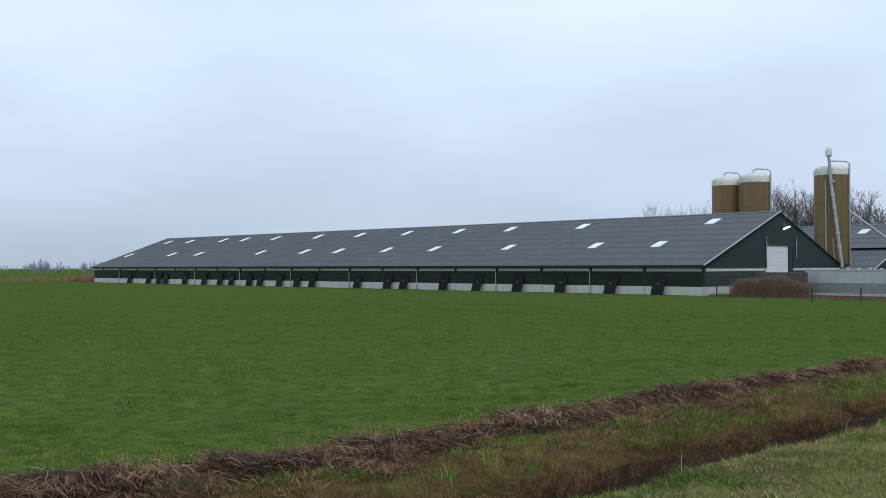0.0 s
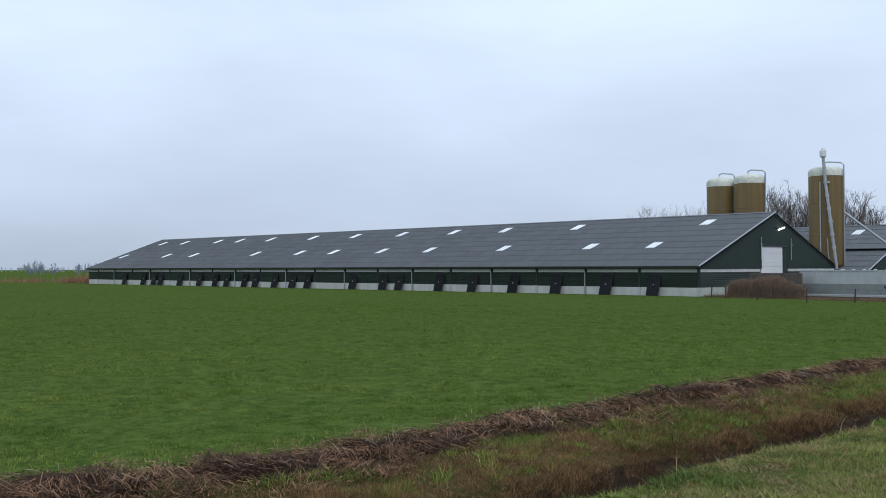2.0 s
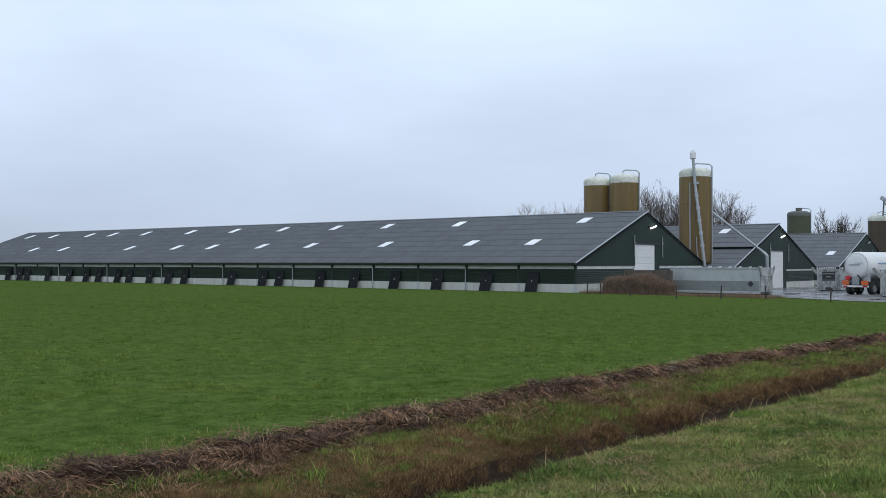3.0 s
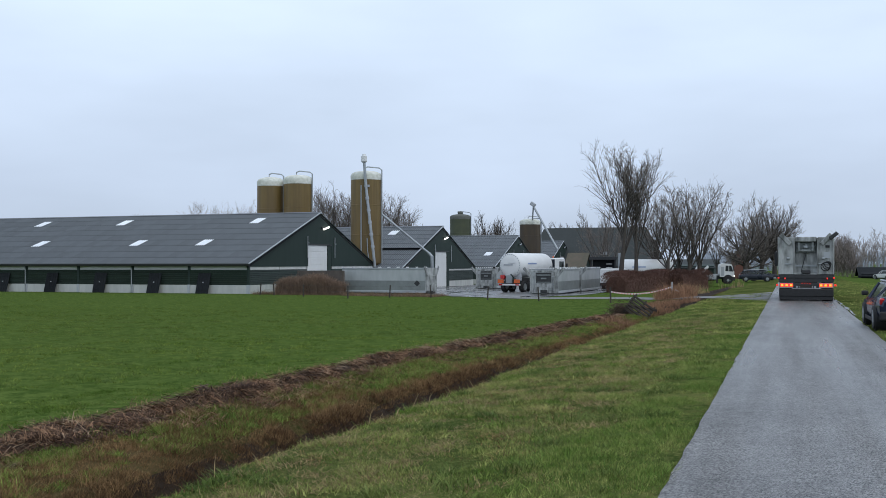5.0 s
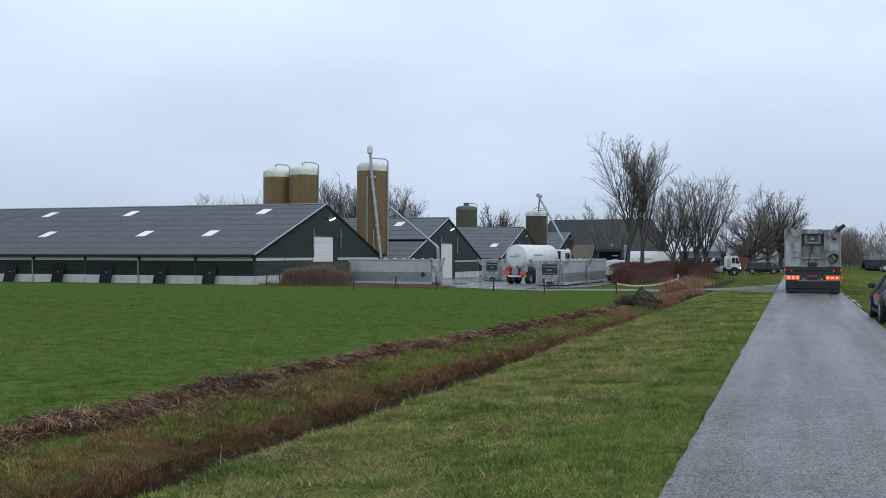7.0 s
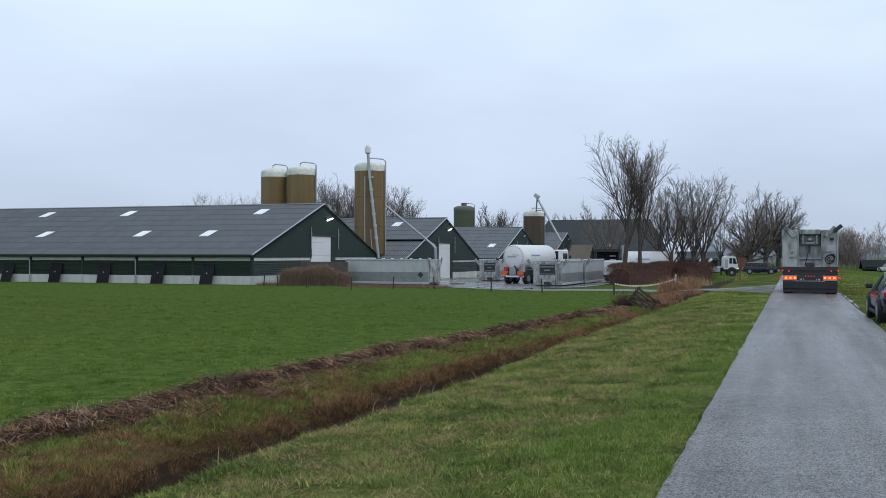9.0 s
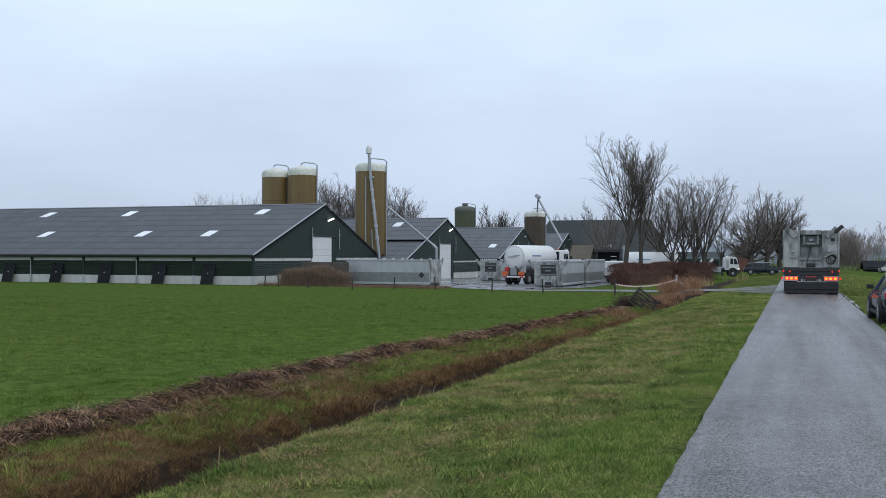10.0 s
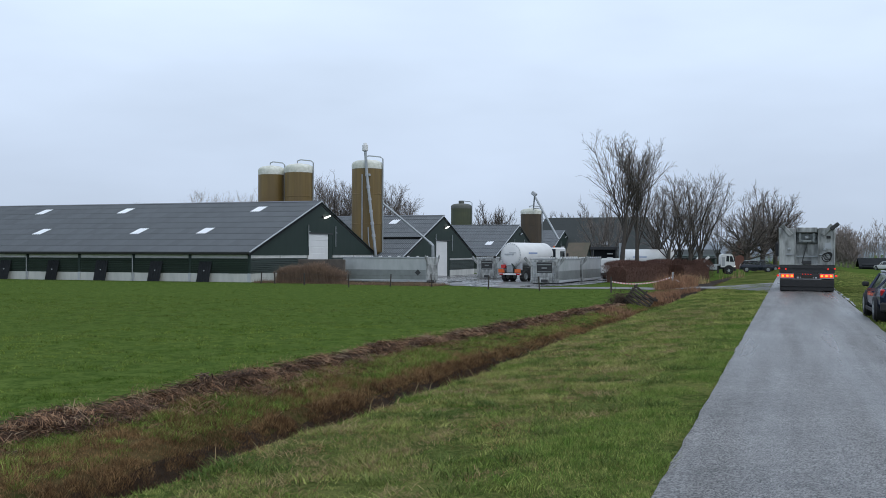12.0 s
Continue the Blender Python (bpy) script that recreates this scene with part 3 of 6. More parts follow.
    for q in (door_l - 0.25, door_r + 1.6):
        part("door_rail", Shape().tube([(0.08, q, door_top - 1.3), (0.08, q, door_top + 0.9)], 0.05).tube([(0.0, q, door_top + 0.3), (0.12, q, door_top + 0.3)], 0.05).tube([(0.08, q - 0.02, door_top + 0.2), (0.08, q + 0.35, door_top + 0.2)], 0.04), GALV, barn, "galvanised rail beside the door")
    lamp = part("wall_lamp", Shape().box(0.0, 0.14, half + 0.55, half + 0.8, 6.35, 6.6), DARKSTEEL, barn, "lit fluorescent wall lamp" if lit else "unlit wall lamp")
    part("tube", Shape().tube([(0.16, half + 0.9, 6.35), (0.16, half + 2.15, 6.62)], 0.075, 8), TUBE if lit else TRIM, lamp)
    # long side
    bays = int(length / BAY)
    part("wall_core", Shape().box(-length, -0.25, 0.22, 0.4, 0, eave - 0.1).box(-length, -length + 0.2, 0.2, 2 * half, 0, eave).box(-length, -0.25, 2 * half - 0.4, 2 * half - 0.2, 0, eave - 0.1), DARKSTEEL, barn)
    if near:
        slat_data = Shape().box(-BAY + 0.1, -0.1, 0.0, 0.05, 0, 0.15).data("slat", SLAT)
        band_data = Shape().box(-BAY + 0.16, -0.16, 0.06, 0.14, 2.17, eave - 0.12).data("window_band", WHITEWALL)
        plinth_data = Shape().box(-BAY + 0.12, -0.12, 0.02, 0.2, -0.1, 0.78).data("plinth_panel", PLINTH)
        post_data = Shape().box(-0.12, 0.12, -0.02, 0.2, 0, eave - 0.1, bevel=0.015).data("post", GREEN)
        stub_data = Shape().box(-0.14, 0.14, -0.06, 0.2, 0, 0.8, bevel=0.02).data("post_foot", TRIM)
        for i in range(bays):
            m = pose(-i * BAY, 0, 0)
            piece("window_band", band_data, barn, m)
            piece("plinth_panel", plinth_data, barn, m)
            for k in range(8):
                piece("slat", slat_data, barn, pose(-i * BAY, 0.03, 0.80 + k * 0.172, 14))
        rest_len = length - bays * BAY   # the short last bay
        part("window_band", Shape().box(-length + 0.1, -bays * BAY - 0.16, 0.06, 0.14, 2.17, eave - 0.12), WHITEWALL, barn)
        part("plinth_panel", Shape().box(-length + 0.05, -bays * BAY - 0.12, 0.02, 0.2, -0.1, 0.78), PLINTH, barn)
        short_slat = Shape().box(-rest_len + 0.05, -0.1, 0.0, 0.05, 0, 0.15).data("slat", SLAT)
        for k in range(8):
            piece("slat", short_slat, barn, pose(-bays * BAY, 0.03, 0.80 + k * 0.172, 14))
        for i in range(bays + 1):
            piece("post", post_data, barn, pose(-i * BAY, 0, 0))
            if i % 2 == 0 and i > 0:
                pipe = Shape().tube([(0, -0.28, eave - 0.15), (0, -0.12, eave - 0.5), (0, -0.12, 0.05)], 0.055)
                part("downpipe", pipe, GALV, barn, "grey downpipe").location.x = -i * BAY
            piece("post_foot", stub_data, barn, pose(-i * BAY, 0, 0))
    else:
        part("window_band", Shape().box(-length, -0.1, 0.08, 0.2, 2.17, eave - 0.12), WHITEWALL, barn)
        part("slat_wall", Shape().box(-length, -0.1, 0.06, 0.2, 0.78, 2.17), SLAT, barn)
        part("plinth", Shape().box(-length, -0.1, 0.04, 0.2, 0, 0.78), PLINTH, barn)
    gutter = Shape().extrude([(-0.5, eave + 0.0), (-0.36, eave + 0.0), (-0.36, eave - 0.16), (-0.46, eave - 0.16)], -length - 0.2, 0.35)
    part("gutter", gutter, DARKSTEEL, barn, "dark gutter")
    return barn


BARN = (-46.1, 75.8, -0.95)
SKY_LOW = [8.1, 15.9, 27.5, 39.2, 48.2, 58.5, 66.4, 77.5, 94.8, 103.6, 119.1]
SKY_HIGH = [5.4, 22.1, 32.5, 41.5, 52.1, 61.4, 71.1, 83.0, 91.5, 97.7, 109.0, 116.2]
build_barn(*BARN, 121.5, 14.5, 2.72, 8.1, 1.2, SKY_LOW, SKY_HIGH, True, "long dark green poultry barn with grey corrugated roof and skylights")


def build_boards():
    """Dark hatch boards that lean on the long side of the barn."""
    data_src = Shape()
    for k in range(5):
        data_src.box(k * 0.27 - 0.66, k * 0.27 - 0.41, -0.025, 0.025, 0.0, 1.95, bevel=0.008)
    data_src.box(-0.62, 0.62, -0.05, -0.02, 1.55, 1.65).box(-0.62, 0.62, -0.05, -0.02, 0.3, 0.4)
    board = data_src.data("hatch_board", BLACKBOARD)
    knob = Shape().box(-0.05, 0.05, -0.08, -0.03, 1.0, 1.1, bevel=0.01).data("latch", TRIM)
    frame_m = pose(*BARN, 0, 0, 1.2)
    rng = random.Random(4)
    for u in (4.5, 9.8, 15.9, 21.55, 27.4, 32.6, 39.3, 42.1, 47.8, 57.0, 60.3, 64.4, 69.0, 71.7, 76.3, 79.3, 83.7, 89.5, 95.5, 97.5, 101.0, 107.5):
        ob = new("hatch_board", board)
        ob.matrix_basis = frame_m @ pose(-u, -0.52 + rng.uniform(-0.05, 0.04), 0.0, -15 + rng.uniform(-2, 2), 0, rng.uniform(-2, 2))
        tagged(ob, "dark board leaning on the barn's slatted long wall", "hatch board", "boards along the barn wall")
        piece("latch", knob, ob, Matrix())


build_boards()
build_barn(-43.0, 104.8, -1.35, 80, 14.3, 2.65, 8.05, 0.6, [], [5.5, 24], False, "second dark green barn with stepped grey roof", True)
build_barn(-43.0, 142.5, -1.5, 80, 14.3, 2.75, 8.0, 0.6, [2.2], [], False, "third dark green barn with grey roof and one skylight", lit=False)
build_barn(-43.0, 177.0, -1.5, 60, 14.0, 2.7, 7.8, 0.6, [3.3], [], False, "far green barn with grey roof", lit=False)


# ---- silos ----
def hoop(s, r, top, a0, a1, drop):
    """A bent filling pipe over the dome."""
    p0 = (r * 0.25 * math.cos(a0), r * 0.25 * math.sin(a0))
    p1 = (r * 1.08 * math.cos(a1), r * 1.08 * math.sin(a1))
    pts = [(p0[0], p0[1], top - 0.05), (p0[0], p0[1], top + 0.35), (p0[0] * 0.8 + p1[0] * 0.2, p0[1] * 0.8 + p1[1] * 0.2, top + 0.5), (p0[0] * 0.15 + p1[0] * 0.85, p0[1] * 0.15 + p1[1] * 0.85, top + 0.3),
           (p1[0], p1[1], top + 0.05), (p1[0], p1[1], top - drop)]
    return s.tube(pts, 0.085, 6)


def build_silo(x, y, base, r, top, body, dome, label, tank_label, cap=1.1, hoop_to=0.0, vent=False):
    z0 = base
    silo = thing("feed_silo", pose(x, y, z0), label, "silo", "feed silos between the barns")
    h = top - z0
    part("tank", Shape().lathe([(0.35, 1.2), (r * 0.98, 3.0), (r, 3.1), (r, h - cap)], 32), body, silo, tank_label, smooth=False)
    part("dome", Shape().lathe([(r * 1.01, h - cap - 0.02), (r * 1.02, h - 0.55 * cap), (r * 0.93, h - 0.3 * cap), (r * 0.7, h - 0.12 * cap), (r * 0.3, h - 0.02), (0.01, h)], 32), dome, silo, "domed cap", smooth=True)
    for k in range(4):
        w = math.pi / 4 + k * math.pi / 2
        part("leg", Shape().tube([(r * 0.95 * math.cos(w), r * 0.95 * math.sin(w), 0), (r * 0.95 * math.cos(w), r * 0.95 * math.sin(w), 3.2)], 0.09), GALV, silo)
    for k in (0.3, 0.62):
        part("hoop_band", Shape().lathe([(r, 3 + (h - 3) * k), (r + 0.025, 3 + (h - 3) * k + 0.02), (r + 0.025, 3 + (h - 3) * k + 0.08), (r, 3 + (h - 3) * k + 0.1)], 32), body, silo)
    part("filling_pipe", hoop(Shape(), r, h, hoop_to + 2.6, hoop_to, h - 2.5), GALV, silo, "bent galvanised filling pipe")
    if vent:
        part("vent", Shape().lathe([(0.5, h - 0.3), (0.5, h + 0.1), (0.55, h + 0.12), (0.55, h + 0.5), (0.05, h + 0.55)], 12), dome, silo)
    return silo


build_silo(-62.35, 108.0, -1.2, 1.72, 12.85, OCHRE, SILOTOP, "tall ochre feed silo with a lichened white dome", "ochre tank", 1.2)
build_silo(-58.4, 108.0, -1.2, 1.84, 13.0, OCHRE, SILOTOP, "tall ochre feed silo with a lichened white dome", "ochre tank", 1.2)
silo_3 = build_silo(-48.15, 106.2, -1.2, 1.88, 13.0, OCHRE, SILOTOP, "tallest ochre feed silo with an auger tube", "ochre tank", 1.15)
build_silo(-59.2, 174.0, -1.5, 1.98, 11.2, SILOGREEN, SILOGREY, "mossy dark green silo with a vent", "mossy tank", 1.0, vent=True)
build_silo(-45.6, 174.5, -1.5, 1.94, 10.1, BROWNSILO, SILOTOP, "stained brown silo beside the far barn", "stained brown tank", 1.1)


# ---- yard containers and fences ----
def build_container(m, length, width, height, label, open_doors=False, frame_top=True):
    """An aluminium bulk box: local y runs from its rear doors forward, x across, z up."""
    box = thing("bulk_container", m, label, "container", "aluminium bulk boxes in the yard")
    w = width / 2
    part("floor_frame", Shape().box(-w, w, 0.05, length, 0.12, 0.3).box(-w + 0.2, -w + 0.4, 0, length, 0, 0.13).box(w - 0.4, w - 0.2, 0, length, 0, 0.13), DARKSTEEL, box)
    for sx in (-1, 1):
        side = part("side_wall", Shape().box(sx * w - 0.03, sx * w + 0.03, 0.05, length, 0.3, height - 0.12), BOXSIDE, box, "dull aluminium side")
        part("lower_panel", Shape().box(sx * (w + 0.035) - 0.008, sx * (w + 0.035) + 0.008, 0.1, length - 0.05, 0.32, 0.32 + 0.45 * (height - 0.4)), BOXPANEL, side)
        part("top_rail", Shape().box(sx * w - 0.06, sx * w + 0.06, 0, length, height - 0.14, height, bevel=0.02), GALV, side)
        k = int(length / 0.9)
        for i in range(k + 1):
            part("rail_knob", Shape().box(sx * w - 0.08, sx * w + 0.08, i * length / k - 0.06, i * length / k + 0.06, height, height + 0.09, bevel=0.02), WHITE, side)
        part("sill_rail", Shape().box(sx * w - 0.07, sx * w + 0.07, 0, length, 0.1, 0.3, bevel=0.02), TRIM, side)
    part("front_wall", Shape().box(-w, w, length - 0.06, length, 0.3, height - 0.1), STEEL, box)
    rear = part("rear_frame", Shape().box(-w, -w + 0.14, -0.04, 0.08, 0.1, height).box(w - 0.14, w, -0.04, 0.08, 0.1, height).box(-w, w, -0.04, 0.08, 0.1, 0.28), STEEL, box)
    part("rear_door", Shape().box(-w + 0.15, w - 0.15, -0.02, 0.04, 0.28, height * 0.72, bevel=0.02), STEEL, box)
    # no hollow here: a proud dark plate whose colour gives a recess's shade
    part("shade_plate", Shape().box(-w * 0.56, w * 0.56, -0.05, -0.02, height * 0.44, height * 0.86, bevel=0.02), DARKSTEEL, rear, "flat dark plate painted as a shaded hollow, with hatch gear")
    part("hatch_gear", Shape().box(-w * 0.5, w * 0.5, -0.1, -0.05, height * 0.74, height * 0.79, bevel=0.015).box(-w * 0.2, w * 0.2, -0.12, -0.05, height * 0.6, height * 0.66, bevel=0.02).box(-w * 0.5, w * 0.5, -0.08, -0.05, height * 0.47, height * 0.5), BOXPANEL, rear)
    part("head_beam", Shape().box(-w + 0.14, w - 0.14, -0.09, 0.06, height * 0.87, height * 0.95, bevel=0.02), STEEL, rear)
    part("door_rib", Shape().box(-w * 0.6, -w * 0.55, -0.06, -0.02, 0.3, height * 0.86).box(w * 0.55, w * 0.6, -0.06, -0.02, 0.3, height * 0.86).box(-w * 0.55, w * 0.55, -0.05, -0.02, height * 0.3, height * 0.33), STEEL, rear)
    for sx in (-1, 1):
        g = Shape().box(-0.13, 0.13, -0.1, -0.02, -0.1, 0.85, m=pose(sx * (w + 0.02), 0, height - 0.55, 0, sx * 38, 0), bevel=0.02)
        part("corner_flap", g, STEEL, rear)
        part("lock_bar", Shape().tube([(sx * w * 0.68, -0.07, 0.3), (sx * w * 0.68, -0.07, height * 0.75)], 0.03, 6).tube([(sx * w * 0.55, -0.08, 0.9), (sx * w * 0.8, -0.08, 0.9)], 0.03, 6), GALV, rear)
    part("hook_plate", Shape().box(-0.3, 0.3, -0.12, -0.04, 0.15, 0.4, bevel=0.03), DARKSTEEL, rear)
    if open_doors:
        d = part("open_door", Shape().box(-0.06, 0.06, -1.25, 0, 0.25, height - 0.02, bevel=0.02).box(-0.1, -0.05, -1.2, -0.1, 0.9, 1.0).box(-0.1, -0.05, -1.2, -0.1, 1.6, 1.7).box(0.05, 0.1, -1.2, -1.05, 0.3, height - 0.1), STEEL, box, "dark open tail door")
        d.matrix_basis = pose(-w, 0, 0, 0, 0, 62)
    return box


cont = build_container(pose(-30.2, 80.6, -0.93, 0, 0, 90), 8.2, 2.5, 2.32, "long grey aluminium bulk container on the wet yard", True)
mark = Shape().box(-1.275, -1.27, -0.2, 0.2, -0.2, 0.2)
warn = part("hazard_diamond", mark, DARKSTEEL, cont, "dark diamond hazard plate")
warn.matrix_basis = pose(-0.03, 0.85, 0.95, 45, 0, 0)
build_container(pose(-20.15, 81.8, -0.93, 0, 0, -1.5), 8.0, 2.5, 2.2, "grey aluminium bulk container with rear corner flaps")
build_container(pose(-19.9, 90.6, -0.98, 0, 0, -1.5), 8.2, 2.5, 2.3, "grey aluminium bulk container behind another")
build_container(pose(-32.0, 103.0, -1.12, 0, 0, 4), 8.0, 2.3, 2.35, "grey bulk container seen from its rear by the barn")


def build_wall_and_fence():
    wall = Shape().box(-42.3, -37.6, 78.0, 78.25, -0.95, 1.15, bevel=0.03)
    for i in range(4):
        wall.box(-42.2 + i * 1.45, -42.05 + i * 1.45, 77.92, 78.0, -0.95, 1.15)
    single("yard_wall", wall, BROWNWALL, "low brown weathered wall beside the barn gable", "wall")
    data = Shape().box(-0.045, 0.045, -0.045, 0.045, -0.25, 1.02, bevel=0.012).data("fence_post", POST)
    rng = random.Random(8)
    spots = [(-43.3, 73.2), (-41.8, 73.0), (-37.9, 71.0), (-32.55, 68.3), (-29.9, 70.4), (-26.8, 71.5), (-21.3, 68.9), (-16.9, 67.1), (-10.9, 62.2)]
    for x, y in spots:
        ob = new("fence_post", data)
        ob.matrix_basis = pose(x, y, ground_z(x, y), rng.uniform(-4, 4), rng.uniform(-4, 4), rng.uniform(0, 90))
        tagged(ob, "dark wooden fence post standing in the pasture edge", "fence post", "posts of the pasture fence")
    wires = Shape()
    for (x0, y0), (x1, y1) in zip(spots[:-1], spots[1:]):
        for h in (0.55, 0.95):
            wires.tube([(x0, y0, ground_z(x0, y0) + h), ((x0 + x1) / 2, (y0 + y1) / 2, ground_z(x0, y0) + h - 0.05), (x1, y1, ground_z(x1, y1) + h)], 0.006, 3, cap=False)
    single("fence_wire", wires, DARKSTEEL, "thin slack wire between the pasture fence posts", "fence wire", kind="stuff")
    # tape across the drive
    p0, p1 = Vector((-10.9, 62.2, -0.1)), Vector((-7.55, 66.5, 0.12))
    tape = thing("barrier_tape", pose(0, 0, 0), "red and white barrier tape slung across the driveway", "tape")
    n = 64
    pts = [p0.lerp(p1, i / n) - Vector((0, 0, 0.28 * (1 - (2 * i / n - 1) ** 2))) for i in range(n + 1)]
    for i in range(n):
        a, b = pts[i], pts[i + 1]
        s = Shape().add([a, b, b + Vector((0.005, 0.005, 0.09)), a + Vector((0.005, 0.005, 0.09))], [(0, 1, 2, 3)])
        part("stripe", s, RED if i % 3 == 2 else PLASTIC, tape)
    post = thing("tape_post", pose(-7.5, 66.6, -0.5), "pale wooden stake that holds the barrier tape", "stake")
    part("stake", Shape().box(-0.05, 0.05, -0.05, 0.05, -0.4, 1.0, bevel=0.01), TRIM, post)
    part("tape_end", Shape().box(-0.02, 0.35, -0.02, 0.0, 0.45, 0.55, m=pose(0, 0, 0, 0, 20, 0)), PLASTIC, post, "loose white tape end")


build_wall_and_fence()


def build_hurdle():
    """The broken slatted gate that leans in the ditch."""
    gate = thing("wooden_hurdle", pose(-7.6, 51.2, -0.5, -12, 36, 8), "broken grey slatted wooden gate leaning in the ditch", "gate")
    for i in range(6):
        part("slat", Shape().box(-0.48, 0.86, -0.03, 0.03, -0.52 + i * 0.17, -0.41 + i * 0.17, bevel=0.01), WOOD, gate)
    for x in (-0.42, 0.2, 0.74):
        part("upright", Shape().box(x, x + 0.1, 0.03, 0.1, -0.65, 0.56, bevel=0.01), WOOD, gate)
    part("brace", Shape().box(-0.55, 1.0, 0.1, 0.14, -0.05, 0.08, m=pose(0.1, 0, 0, 0, -28, 0)), WOOD, gate)


build_hurdle()
brush = Shape()
rng_b = random.Random(19)
for i in range(900):
    c = Vector((rng_b.gauss(0, 0.3), rng_b.gauss(0, 0.4), abs(rng_b.gauss(0.2, 0.24))))
    d = Vector((rng_b.uniform(-1, 1), rng_b.uniform(-1, 1), rng_b.uniform(-0.4, 0.7))).normalized() * rng_b.uniform(0.12, 0.3)
    brush.tube([c - d / 2, c + d / 2], [0.011, 0.006], 3, cap=False)
tagged(single("brush_pile", brush, BRUSH, "dark brown pile of cut brush beside the broken gate", "brush pile", kind="stuff", m=pose(-8.5, 51.6, ground_z(-8.5, 51.6))))


# ---- augers ----
def build_augers():
    a = thing("auger_tube", pose(-47.1, 104.2, -1.2), "galvanised feed auger tube standing against the tall silo", "auger")
    pts = [Vector((-0.45, 0.0, 15.3)), Vector((-0.2, 0.0, 12.2)), Vector((1.05, -0.2, 2.6))]
    part("tube", Shape().tube(pts, 0.17, 10), GALV, a)
    part("head", Shape().lathe([(0.24, 15.0), (0.36, 15.1), (0.36, 15.75), (0.24, 15.8), (0.2, 16.0), (0.01, 16.0)], 10, at=(-0.45, 0, 0)), WHITE, a, "pale motor head")
    for t in (0.15, 0.3, 0.45, 0.6, 0.75):
        c = pts[1].lerp(pts[2], t)
        part("clamp", Shape().tube([c + Vector((-0.02, 0, 0.16)), c + Vector((0.02, 0, -0.16))], 0.22, 10), TRIM, a)
    part("bracket", Shape().box(-0.4, 0.12, -0.1, 0.35, 12.1, 12.35), TRIM, a)
    part("thin_pipe", Shape().tube([(-0.85, 0.05, 12.3), (-0.85, 0.05, 2.6)], 0.075, 6), GALV, a)
    part("thin_cable", Shape().tube([(-0.05, 0, 6.0), (0.0, 0.05, 4.4), (0.2, 0.1, 3.0), (0.25, 0.1, 2.0)], 0.06, 6), GALV, a)
    b = thing("auger_tube", pose(0, 0, 0), "slanting galvanised auger tube from the silo to the second barn", "auger")
    part("tube", Shape().tube([(-45.3, 104.4, 7.6), (-39.6, 104.9, 3.0)], 0.13, 8), GALV, b)
    part("drop_pipe", Shape().tube([(-39.6, 104.9, 3.0), (-39.2, 104.9, 2.6), (-39.1, 104.9, -1.2)], 0.2, 8), GALV, b)
    c = thing("auger_tube", pose(0, 0, 0), "slanting auger tube over the far silo", "auger")
    part("tube", Shape().tube([(-44.3, 172.0, 12.3), (-39.4, 170.5, 4.2)], 0.2, 8), GALV, c)
    part("stay", Shape().tube([(-44.3, 172.0, 12.3), (-44.9, 173.4, 9.2)], 0.13, 6).tube([(-44.7, 173.0, 10.0), (-42.7, 171.5, 10.0)], 0.08, 6).tube([(-42.7, 171.5, 9.9), (-42.9, 172.4, -1.5)], 0.07, 6), GALV, c)
    part("head", Shape().box(-0.5, 0.5, -0.4, 0.4, -0.3, 0.4, m=pose(-44.4, 172.0, 12.6, 0, 35, 0), bevel=0.1), TRIM, c)


build_augers()


# ---- farm buildings behind ----
def build_gabled(x0, x1, y0, y1, z, eave, ridge, along, wall_m, roof_m, label, category, hip=0.0):
    """A plain gabled building; along: the axis of its ridge."""
    b = thing("farm_building", pose((x0 + x1) / 2, (y0 + y1) / 2, z), label, category)
    hx, hy = (x1 - x0) / 2, (y1 - y0) / 2
    if along == "y":
        hx, hy = hy, hx
    b.matrix_basis = b.matrix_basis @ pose(0, 0, 0, 0, 0, 0 if along == "x" else 90)
    part("wall", Shape().extrude([(-hy, 0), (hy, 0), (hy, eave), (0, ridge - 0.3), (-hy, eave)], -hx + hip * 0.6, hx - hip * 0.6) if not hip else Shape().box(-hx, hx, -hy, hy, 0, eave), wall_m, b)
    o = 0.4
    for m in (1, -1):
        vs = [(-hx - o, -m * (hy + o), eave - 0.25), (hx + o, -m * (hy + o), eave - 0.25), (hx + o - hip, 0, ridge), (-hx - o + hip, 0, ridge)]
        s = Shape().add(vs + [(a, c, d - 0.18) for a, c, d in vs], [(0, 1, 2, 3), (4, 7, 6, 5), (0, 4, 5, 1), (1, 5, 6, 2), (3, 7, 4, 0)])
        part("roof", s, roof_m, b)
    if hip:
        for m in (1, -1):
            s = Shape().add([(m * (hx + o), -hy - o, eave - 0.25), (m * (hx + o), hy + o, eave - 0.25), (m * (hx + o - hip), 0, ridge)], [(0, 1, 2)])
            part("hip_roof", s, roof_m, b)
    return b


big = build_gabled(-51.6, -25.8, 190, 214, -1.5, 3.0, 10.8, "x", BROWNWALL, THATCH, "huge dark-roofed farmhouse barn behind the bare trees", "farmhouse", hip=2.5)
part("window", Shape().box(3.0, 4.2, -9.0, -8.6, 4.3, 5.6), TRIM, big, "small pale roof window")
shed = build_gabled(-33.3, -30.6, 150, 156, -1.45, 2.6, 4.9, "x", GREEN, BRICKRED, "small green shed with a brown weathered roof", "shed")
build_gabled(-11.4, -8.0, 205, 216, -1.4, 2.6, 6.4, "y", REDBRICK, BRICKRED, "red-brown brick house with a tiled roof among trees", "house")
build_gabled(-22, -13, 182, 196, -1.4, 2.6, 3.9, "x", GREEN, THATCH, "low grey shed behind the hedge", "shed")
